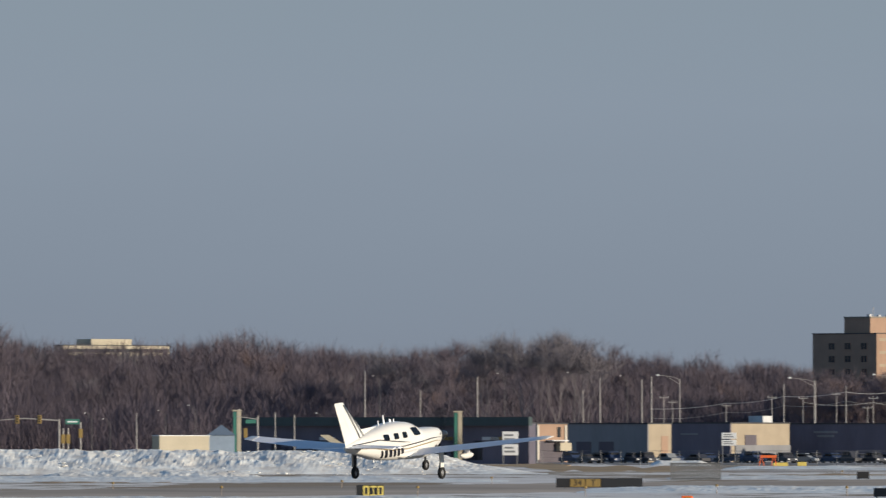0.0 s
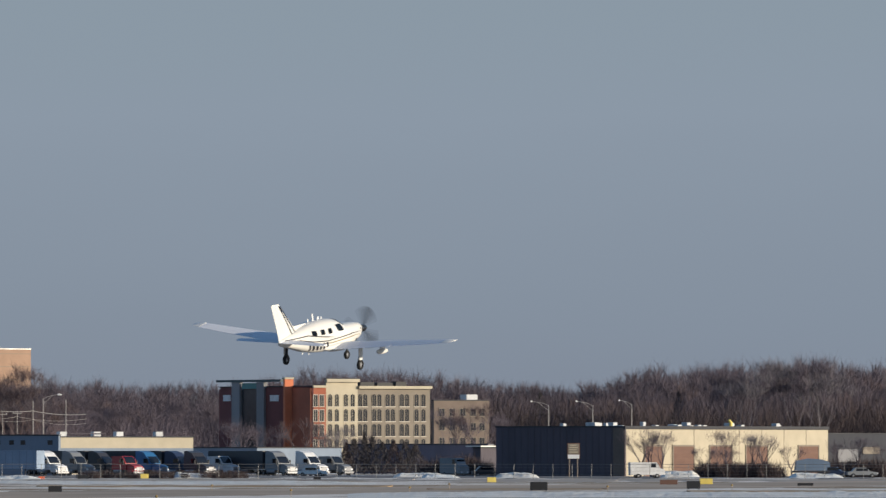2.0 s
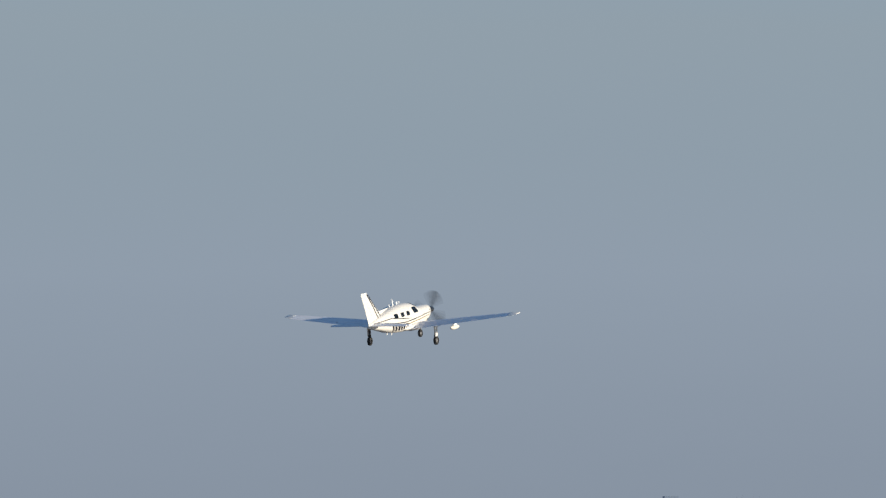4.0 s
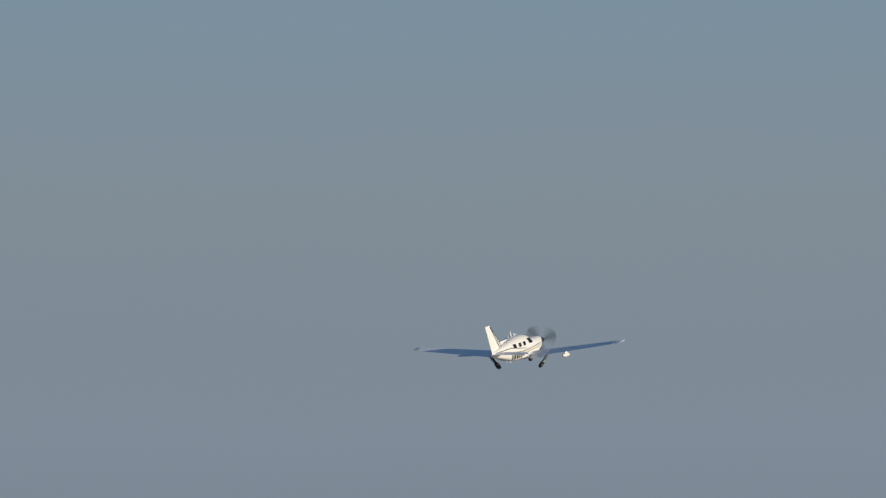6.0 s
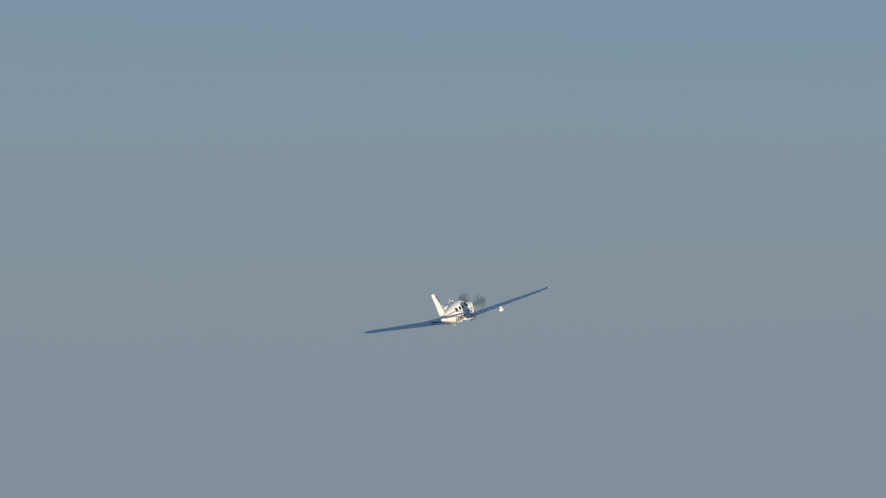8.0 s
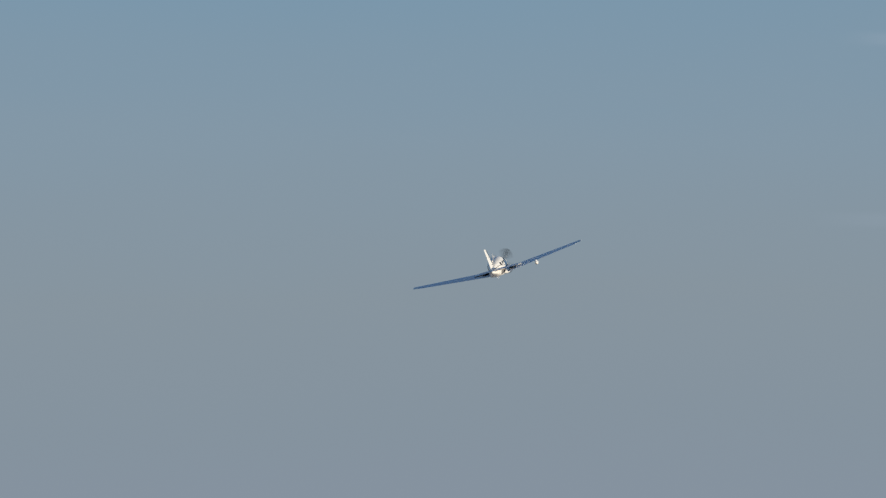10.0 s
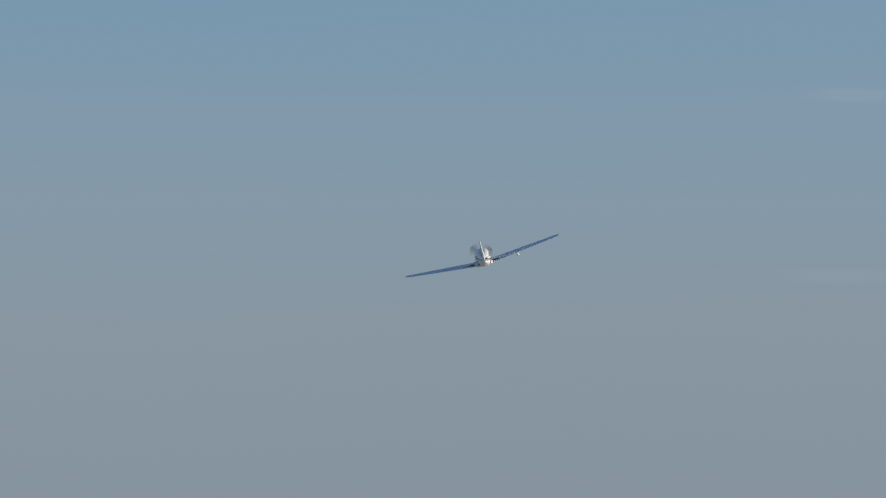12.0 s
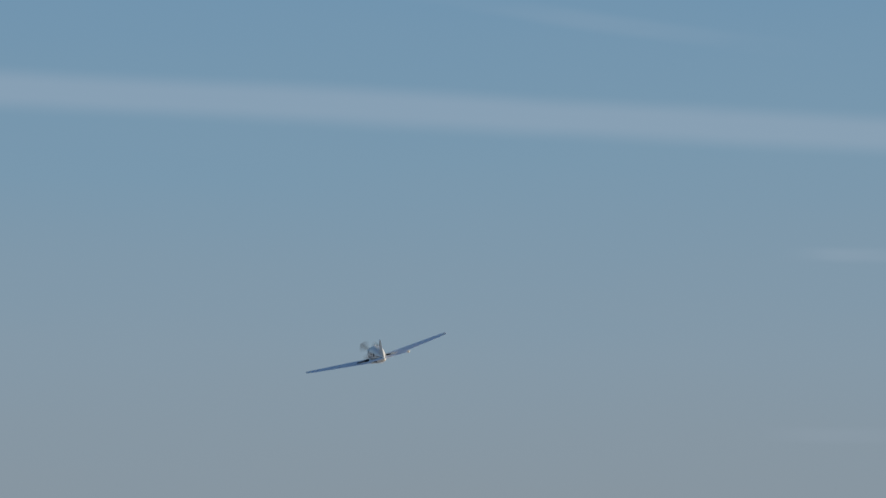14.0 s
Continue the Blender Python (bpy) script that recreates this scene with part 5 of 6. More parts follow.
def traffic_signals():
    d = 1630
    p = root("traffic_signal", facing(105, d), "traffic signal mast with a long arm and hanging heads", "traffic signal")
    h = level(42, d)
    part("shaft", tube([(0, 0, 0), (0, 0, h)], [0.16, 0.11], 8), "pole", p)
    part("mast_arm", tube([(0, 0, h - 0.2), (-5, 0, h + 0.1), (-10.5, 0, h - 0.3)], [0.1, 0.08, 0.05], 8), "pole", p)
    for x in (-2.8, -6.0):
        hd = part("signal_head", box(x - 0.3, x + 0.3, -0.2, 0.2, h - 0.65, h + 0.55, 0.05), "amber", p)
        for i in range(3):
            part("lens", tube([(x, -0.22, h - 0.35 + 0.35 * i), (x, -0.3, h - 0.35 + 0.35 * i)], 0.13, 10), "black", hd)
    g = part("street_sign", box(0.9, 2.9, -0.04, 0.04, h - 0.75, h + 0.0, 0.02), "green", p, "green street sign with a plain pale bar")
    part("line_bar", box(1.15, 2.6, -0.055, -0.042, h - 0.48, h - 0.28), "white", g)
    for u, v in ((112, 26), (121, 26), (143, 36)):
        q = root("signal_post", facing(u, d), "signal post with a small amber head", "signal post")
        hh = level(v, d)
        part("shaft", tube([(0, 0, 0), (0, 0, hh)], 0.1, 8), "pole", q)
        part("head", box(-0.28, 0.28, -0.2, 0.2, hh - 2.2, hh - 0.9, 0.04), "amber", q)
    q = root("traffic_signal", facing(446, d + 20), "traffic signal mast beside the depot gate", "traffic signal")
    hh = level(46, d)
    part("shaft", tube([(0.8, 0, 0), (0.8, 0, hh)], 0.12, 8), "pole", q)
    part("mast_arm", tube([(0.8, 0, hh - 0.3), (-2.2, 0, hh + 0.1)], [0.08, 0.05], 8), "pole", q)
    part("street_sign", box(-0.9, 0.6, -0.04, 0.04, hh - 0.9, hh - 0.35), "green", q)
    part("head", box(-1.2, -0.65, -0.2, 0.2, hh - 3.0, hh - 1.6, 0.04), "amber", q)


traffic_signals()


# ---- vehicles ----
def lorry(u, d, paint, turn, trailer="truck_grey", fairing=True, label="parked lorry tractor with a tall sleeper cab"):
    t = root("lorry", facing(u, d, 0, turn), label, "lorry", "lorries in the yard")
    cab = part("cab", prism([(-2.2, 1.0), (-2.2, 3.15), (0.2, 3.2), (0.75, 2.75), (1.15, 2.05), (1.25, 1.0)], -1.2, 1.2), paint, t)
    if fairing:
        f = part("roof_fairing", prism([(-2.2, 3.15), (-2.2, 4.0), (-1.5, 4.05), (-0.4, 3.75), (0.25, 3.2)], -1.15, 1.15), paint, t)
    part("hood", prism([(1.2, 0.75), (1.2, 2.0), (2.2, 1.85), (3.05, 1.55), (3.2, 1.1), (3.2, 0.75)], -0.95, 0.95), paint, t)
    ws = part("windscreen", prism([(0.24, 3.1), (0.78, 2.72), (1.16, 2.08), (1.2, 2.1), (0.82, 2.78), (0.27, 3.14)], -1.02, 1.02), "cabin_glass", t)
    for y in (-1.21, 1.21):
        part("side_window", box(-0.35, 0.62, y - 0.015, y + 0.015, 2.1, 2.8), "cabin_glass", t)
        part("mirror", box(0.75, 0.95, y * 1.2 - 0.08, y * 1.2 + 0.08, 1.9, 2.6), "black", t)
        part("fender", prism([(1.6, 0.6), (1.7, 1.1), (2.3, 1.2), (2.9, 1.05), (3.1, 0.6)], y * 0.8, y * 1.02), paint, t)
        part("fuel_tank", tube([(-1.6, y * 0.92, 0.72), (0.4, y * 0.92, 0.72)], 0.32, 12), "metal", t)
        part("headlight", box(3.14, 3.26, y * 0.66 - 0.18, y * 0.66 + 0.18, 0.95, 1.2), "white", t)
        wheel(t, pose(2.3, y * 0.86, 0.5), 0.5, 0.3)
        wheel(t, pose(-2.7, y * 0.82, 0.5), 0.5, 0.5)
        wheel(t, pose(-3.95, y * 0.82, 0.5), 0.5, 0.5)
    part("grille", box(3.19, 3.25, -0.55, 0.55, 0.85, 1.45), "metal", t)
    part("bumper", box(3.1, 3.4, -1.15, 1.15, 0.4, 0.72, 0.04), "metal", t)
    part("chassis", box(-4.6, 1.2, -0.45, 0.45, 0.55, 0.95), "truck_black", t)
    if trailer:
        part("trailer_box", box(-16.5, -2.75, -1.28, 1.28, 1.15, 4.05, 0.04), trailer, t, "long box trailer")
        for x in (-14.5, -13.2):
            for y in (-0.95, 0.95):
                wheel(t, pose(x, y, 0.5), 0.5, 0.5)
    return t


YARD = ((1774, "white", "white_dirty"), (1821, "truck_grey", "truck_grey"), (1868, "truck_black", "truck_black"), (1909, "red", "truck_black"), (1951, "blue", "truck_grey"), (2003, "navy", "truck_black"),
        (2036, "truck_black", "truck_grey"), (2078, "white_dirty", "truck_black"), (2131, "white", "white_dirty"), (2180, "truck_grey", "truck_black"), (2234, "white", "trailer_side"), (2275, "truck_grey", "trailer_side"))
for i, (u, paint, trailer) in enumerate(YARD):
    lorry(u, 1835 + (i % 3) * 6, paint, -50 + 5 * ((i * 7) % 3), trailer if i in (2, 5, 9) else None, i % 4 != 3, {"red": "parked lorry tractor in red paint", "blue": "parked lorry tractor in blue paint", "white": "parked white lorry with a tall sleeper cab"}.get(paint, "parked dark lorry tractor with a sleeper cab"))
tr = root("box_trailer", facing(1690, 1832, 0, -30), "long blue-grey box trailer parked side-on", "trailer")
bd = part("body", box(-7.05, 7.05, -1.28, 1.28, 1.15, 4.1, 0.04), "trailer_blue", tr)
for i in range(11):
    part("side_rib", box(-6.4 + 1.28 * i, -6.32 + 1.28 * i, -1.31, -1.28, 1.2, 4.05), "blue_wall", bd)
for x in (-5.9, -4.6):
    for y in (-0.95, 0.95):
        wheel(tr, pose(x, y, 0.5), 0.5, 0.5)
part("landing_leg", box(4.6, 4.75, -0.9, -0.75, 0, 1.15), "strut_dark", tr)
part("side_skirt", box(-3.8, 4.2, -1.24, -1.2, 0.45, 1.15), "blue_wall", tr)


cv = root("covered_trailer", facing(3122, 1690, 0, 6), "flatbed trailer loaded under a blue-grey tarpaulin", "trailer")
part("bed", box(-2.9, 2.9, -1.1, 1.1, 0.75, 1.05, 0.03), "truck_black", cv)
part("tarpaulin", prism([(-2.6, 1.06), (-2.4, 2.5), (-0.6, 2.85), (1.4, 2.7), (2.5, 2.3), (2.7, 1.06)], -1.0, 1.0), "trailer_side", cv, "blue-grey tarpaulin")
for x in (-1.7, -0.8, 1.9):
    for y in (-0.9, 0.9):
        wheel(cv, pose(x, y, 0.42), 0.42, 0.3)


def car(u, d, paint, turn, tall=1.5, van=False, label="parked car"):
    c = root("van" if van else "car", facing(u, d, 0, turn), label, "van" if van else "car", "" if van else "cars parked along the halls")
    h = tall
    if van:
        out = [(-2.5, 0.45), (-2.55, h), (1.3, h), (1.9, h * 0.62), (2.5, h * 0.55), (2.6, 0.45)]
    else:
        out = [(-2.2, 0.4), (-2.25, 0.85), (-1.6, 0.95), (-1.0, h), (0.5, h), (1.2, 0.95), (2.1, 0.82), (2.25, 0.4)]
    part("body", prism(out, -0.88, 0.88), paint, c)
    for y in (-0.89, 0.89):
        part("side_window", box(-0.95 if not van else 0.5, 0.75 if not van else 1.25, y - 0.01, y + 0.01, h * 0.68, h * 0.93), "cabin_glass", c)
        for x in (-1.4, 1.4):
            wheel(c, pose(x, y * 0.93, 0.33), 0.33, 0.22)
        part("headlight", box(2.18 if not van else 2.5, 2.3 if not van else 2.62, y * 0.7 - 0.15, y * 0.7 + 0.15, 0.6, 0.75), "white", c)
    part("windscreen", box(0.62 if not van else 1.42, 0.9 if not van else 1.6, -0.75, 0.75, h * 0.7, h * 0.92), "cabin_glass", c)


rnd = random.Random(5)
for i in range(22):
    car(1010 + i * 27 + rnd.uniform(-8, 8), 1770 + rnd.uniform(-12, 12), rnd.choice(["truck_black", "truck_grey", "navy", "truck_black", "truck_black", "navy"]), rnd.choice([-50, -60, 130, -20]), rnd.uniform(1.45, 1.9), label="dark car parked along the halls")
car(2238, 1780, "white", -12, 1.5, label="small white car before the lorries")
car(2829, 1655, "white_dirty", 12, 2.3, True, "white delivery van before the warehouse")
car(2489, 1800, "truck_grey", -50, 2.9, True, "grey van among the heaps of snow")
car(3210, 1680, "truck_grey", 8, 1.5, label="grey car beside the shed")
car(3160, 1690, "navy", -8, 1.6, label="dark blue car beside the shed")
car(2545, 1790, "truck_black", 10, 1.6, label="dark car beside the kiosk")


# ---- fences ----
def fence(u0, u1, d0, d1, label="chain-link fence along the airfield edge"):
    f = root("fence", Matrix(), label, "fence")
    n = int((u1 - u0) / 34)
    me = None
    pts = []
    for i in range(n + 1):
        s = i / n
        p = spot(u0 + (u1 - u0) * s, d0 + (d1 - d0) * s)
        pts.append(p)
        if me is None:
            o = part("post", tube([(0, 0, 0), (0, 0, 2.1)], 0.038, 6), "fence", f, m=pose(p.x, p.y, 0))
            me = o.data
        else:
            share("post", me, f, pose(p.x, p.y, 0))
    for z in (0.1, 0.6, 1.1, 1.6, 2.05):
        part("rail" if z > 2 else "wire", tube([p + Vector((0, 0, z)) for p in pts], 0.028 if z > 2 else 0.012, 5), "fence", f)


fence(1480, 2560, 1610, 1610)
fence(2560, 3350, 1610, 1590)
fence(960, 1480, 1640, 1610)


# ---- airfield signs and markers ----
def sign(u0, u1, d, h, faces, label, turn=0.0, back="black"):
    """A low lit-panel sign on legs: faces are (share of width, material, bars)."""
    w = (u1 - u0) * d / F
    s = root("airfield_sign", facing((u0 + u1) / 2, d, 0, turn), label, "airfield sign", "signs beside the taxiways")
    hs = part("housing", box(-w / 2, w / 2, -0.14, 0.14, 0.12, h, 0.02), back, s)
    x = -w / 2
    for share_w, m, bars in faces:
        x1 = x + share_w * w
        if m:
            fc = part("face", box(x + 0.03, x1 - 0.03, -0.165, -0.142, 0.17, h - 0.05), m, s)
            if isinstance(bars, str):
                cu = bpy.data.curves.new("lettering", "FONT")
                cu.body, cu.size, cu.align_x, cu.extrude = bars, (h - 0.2) * 1.05, "CENTER", 0.004
                cu.materials.append(M["black"])
                tx = new("lettering", cu)
                tx.parent = fc
                tx.matrix_basis = pose((x + x1) / 2, -0.172, 0.26, 90, 0, 0)
            else:
                for i in range(bars):
                    a = x + (x1 - x) * (i + 0.5) / bars
                    part("glyph_bar", box(a - 0.07, a + 0.07, -0.175, -0.166, 0.28, h - 0.15), "black", fc)
        x = x1
    for k in (-0.4, 0.4):
        part("leg", box(k * w - 0.04, k * w + 0.04, -0.05, 0.05, 0, 0.13), "metal", s)


sign(631, 680, 646, 0.82, [(0.22, "black", 0), (0.26, "yellow", 1), (0.26, "yellow", 2), (0.26, "yellow", 1)], "low yellow taxiway sign with a black end panel")
sign(984, 1137, 787, 0.76, [(0.16, "black", 0), (0.18, "amber", "34"), (0.18, "amber", "T"), (0.48, "black", 0)], "long black taxiway sign with dim amber panels")
for u0, u1, d, h, lab in ((1516, 1538, 978, 0.72, ""), (1771, 1795, 985, 0.62, ""), (1563, 1581, 1650, 0.55, ""), (1822, 1842, 1560, 0.6, ""), (2314, 2373, 695, 0.55, ""), (2623, 2654, 1031, 0.86, ""), (2853, 2884, 1240, 0.62, "b"),
                          (2900, 2924, 1076, 0.85, ""), (3052, 3106, 700, 0.62, ""), (3096, 3124, 1190, 0.4, ""), (2240, 2253, 1500, 0.5, "")):
    sign(u0, u1, d, h, [(1.0, None, 0)], "brown weathered sign panel in the snow" if lab else "black back of a low taxiway sign", back="black" if not lab else "door_brown")
sign(1545, 1589, 652, 0.62, [(1.0, None, 0)], "black taxiway sign seen from its back end", turn=-25)
for u0, u1, d, h in ((1934, 1948, 1570, 0.75), (2547, 2563, 1345, 0.7), (2923, 2946, 1250, 0.75), (1368, 1394, 1500, 0.6), (1411, 1427, 1520, 0.65)):
    sign(u0, u1, d, h, [(1.0, "yellow", 0)], "small plain yellow marker panel", back="yellow")


def barricade(u, d, w, h):
    b = root("barricade", facing(u, d), "orange A-frame barricade on the snow", "barricade")
    for x in (-w / 2, w / 2 - 0.1):
        part("leg", tube([(x - 0.25, 0, 0), (x + 0.15, 0, h)], 0.06, 6), "orange", b)
        part("leg", tube([(x + 0.5, 0.3, 0), (x + 0.15, 0, h)], 0.06, 6), "orange", b)
    part("board", box(-w / 2, w / 2 + 0.4, -0.05, 0.05, h * 0.78, h, 0.02), "orange", b)


barricade(1357, 1480, 1.7, 1.6)
barricade(1648, 1560, 0.6, 0.75)
barricade(1757, 1560, 0.4, 0.4)


def snow_fence(u0, u1, d, h):
    w = (u1 - u0) * d / F
    s = root("slatted_screen", facing((u0 + u1) / 2, d), "grey slatted screen standing in the field", "screen")
    part("frame", box(-w / 2, w / 2, 0.04, 0.08, h - 0.15, h - 0.05), "grey_wall", s)
    part("frame", box(-w / 2, w / 2, 0.04, 0.08, 0.1, 0.2), "grey_wall", s)
    n = 30
    me = None
    for i in range(n):
        x = -w / 2 + w * (i + 0.5) / n
        if me is None:
            me = part("slat", box(-0.055, 0.055, -0.02, 0.04, 0, h), "fence", s, m=pose(x, 0, 0)).data
        else:
            share("slat", me, s, pose(x, 0, 0))


snow_fence(1186, 1276, 978, 1.5)


def edge_light(u, d):
    e = root("edge_light", facing(u, d), "small taxiway edge light on a stake", "edge light", "edge lights")
    part("stake", tube([(0, 0, 0), (0, 0, 0.45)], 0.03, 6), "wood_pole", e)
    part("lens", tube([(0, 0, 0.45), (0, 0, 0.52), (0, 0, 0.6)], [0.09, 0.1, 0.05], 8), "amber", e)


for u, d in ((392, 690), (739, 690), (1036, 690), (605, 800), (1268, 720), (1498, 690), (1726, 700), (1962, 760), (2060, 1050), (2200, 900), (2410, 980), (2480, 1100), (2760, 1010), (2980, 1060), (870, 880), (200, 760), (1490, 1090), (1640, 1130)):
    edge_light(u, d)
og = root("orange_marker", facing(1216, 600), "orange low marker light beside the taxiway", "marker")
part("base", tube([(0, 0, 0), (0, 0, 0.12)], [0.3, 0.26], 12), "black", og)
part("body", box(-0.3, 0.3, -0.22, 0.22, 0.12, 0.42, 0.06), "orange", og)
part("lens", box(-0.12, 0.2, -0.24, -0.22, 0.18, 0.34), "amber", og)


# ---- aeroplane ----
SECTIONS = [  # station, half width, top, bottom
    (2.92, 0.13, 0.36, 0.09), (2.84, 0.19, 0.43, 0.0), (2.6, 0.28, 0.53, -0.11), (2.2, 0.38, 0.585, -0.23), (1.7, 0.49, 0.62, -0.33), (1.0, 0.59, 0.65, -0.41),
    (0.7, 0.61, 0.69, -0.43), (0.3, 0.62, 0.86, -0.44), (-0.1, 0.62, 0.965, -0.45), (-0.6, 0.62, 1.02, -0.45), (-1.3, 0.61, 1.03, -0.43), (-2.0, 0.58, 0.98, -0.38),
    (-2.65, 0.49, 0.88, -0.29), (-3.3, 0.37, 0.74, -0.14), (-4.0, 0.23, 0.58, 0.02), (-4.5, 0.12, 0.45, 0.12), (-4.78, 0.04, 0.36, 0.20)]


def section(x):
    xs = [s[0] for s in SECTIONS]
    for a, b in zip(SECTIONS, SECTIONS[1:]):
        if a[0] >= x >= b[0]:
            k = (a[0] - x) / (a[0] - b[0])
            return [a[i] + (b[i] - a[i]) * k for i in (1, 2, 3)]
    return SECTIONS[0][1:] if x > xs[0] else SECTIONS[-1][1:]


def skin(x, z, side, proud=0.006):
    """A point on the fuselage skin at station x and height z; side is -1 for starboard."""
    w, top, bot = section(x)
    c, h = (top + bot) / 2, (top - bot) / 2
    s = max(-0.999, min(0.999, (z - c) / h))
    e = 0.62 if s < 0 else 0.78
    a = math.asin(abs(s) ** (1 / e))
    return Vector((x, side * (w * math.cos(a) ** e + proud), z))


def fuselage_mesh():
    bm = bmesh.new()
    rings, n = [], 28
    for x, w, top, bot in SECTIONS:
        c, h = (top + bot) / 2, (top - bot) / 2
        ring = []
        for k in range(n):
            a = 2 * math.pi * k / n
            ca, sa = math.cos(a), math.sin(a)
            e = 0.62 if sa < 0 else 0.78
            ring.append(bm.verts.new((x, w * math.copysign(abs(ca) ** e, ca), c + h * math.copysign(abs(sa) ** e, sa))))
        rings.append(ring)
    for p, q in zip(rings, rings[1:]):
        for k in range(n):
            bm.faces.new((p[k], p[(k + 1) % n], q[(k + 1) % n], q[k]))
    bm.faces.new(rings[0])
    bm.faces.new(rings[-1][::-1])
    bmesh.ops.recalc_face_normals(bm, faces=bm.faces)
    return bm


FOIL = [(0.0, 0.0), (0.02, 0.028), (0.08, 0.055), (0.2, 0.078), (0.35, 0.083), (0.55, 0.068), (0.75, 0.042), (0.9, 0.018), (1.0, 0.003)]


def lifting(stations, vertical=False, c0=0.0, c1=1.0, set_up=0.0):
    """A wing panel through stations (span, lead, chord, rise), thickness in the foil's plane; c0..c1: part of the chord."""
    bm = bmesh.new()
    rings = []
    def t_at(c):
        for (a, ta), (b, tb) in zip(FOIL, FOIL[1:]):
            if a <= c <= b:
                return ta + (tb - ta) * (c - a) / (b - a)
        return 0.003
    cs = [c0] + [c for c, _ in FOIL if c0 < c < c1] + [c1]
    for span, lead, chord, rise, thick in stations:
        up = [(c, t_at(c) * thick) for c in cs]
        lo = [(c, -0.55 * t_at(c) * thick if not vertical else -t_at(c) * thick) for c in cs[::-1]]
        if c0 == 0.0:
            lo = lo[:-1]
        ring = []
        for c, t in up + lo:
            p = (lead - c * chord, span, rise + t * chord + (0.35 - c) * chord * set_up) if not vertical else (lead - c * chord, t * chord, rise)
            ring.append(bm.verts.new(p))
        rings.append(ring)
    n = len(rings[0])
    for p, q in zip(rings, rings[1:]):
        for k in range(n):
            bm.faces.new((p[k], p[(k + 1) % n], q[(k + 1) % n], q[k]))
    bm.faces.new(rings[0])
    bm.faces.new(rings[-1][::-1])
    bmesh.ops.recalc_face_normals(bm, faces=bm.faces)
    return bm


def ribbon(path, side, width, proud=0.008):
    """A painted stripe along (station, height) pairs on one flank."""
    bm = bmesh.new()
    fine = []
    for (x0, z0), (x1, z1) in zip(path, path[1:]):
        n = max(1, int(abs(x1 - x0) / 0.15))
        fine += [(x0 + (x1 - x0) * i / n, z0 + (z1 - z0) * i / n) for i in range(n)]
    fine.append(path[-1])
    rows = []
    for i, (x, z) in enumerate(fine):
        w = width * min(1.0, 0.25 + 4 * i / len(fine))
        rows.append([bm.verts.new(skin(x, z + w / 2, side, proud)), bm.verts.new(skin(x, z, side, proud)), bm.verts.new(skin(x, z - w / 2, side, proud))])
    for p, q in zip(rows, rows[1:]):
        for k in range(2):
            bm.faces.new((p[k], q[k], q[k + 1], p[k + 1]))
    bmesh.ops.solidify(bm, geom=bm.faces[:], thickness=0.004)
    return bm


def patch(x0, x1, z0, z1, side, lean=0.0, proud=0.008, steps=4):
    """A thin panel wrapped on the flank with rounded corners cut."""
    bm = bmesh.new()
    grid = []
    for i in range(steps + 1):
        row = []
        for j in range(steps + 1):
            s, t = i / steps, j / steps
            if i in (0, steps):
                t = 0.5 + (t - 0.5) * 0.86
            x = x0 + (x1 - x0) * s + lean * (t - 0.5)
            row.append(bm.verts.new(skin(x, z0 + (z1 - z0) * t, side, proud)))
        grid.append(row)
    for i in range(steps):
        for j in range(steps):
            bm.faces.new((grid[i][j], grid[i + 1][j], grid[i + 1][j + 1], grid[i][j + 1]))
    bmesh.ops.solidify(bm, geom=bm.faces[:], thickness=0.006)
    return bm


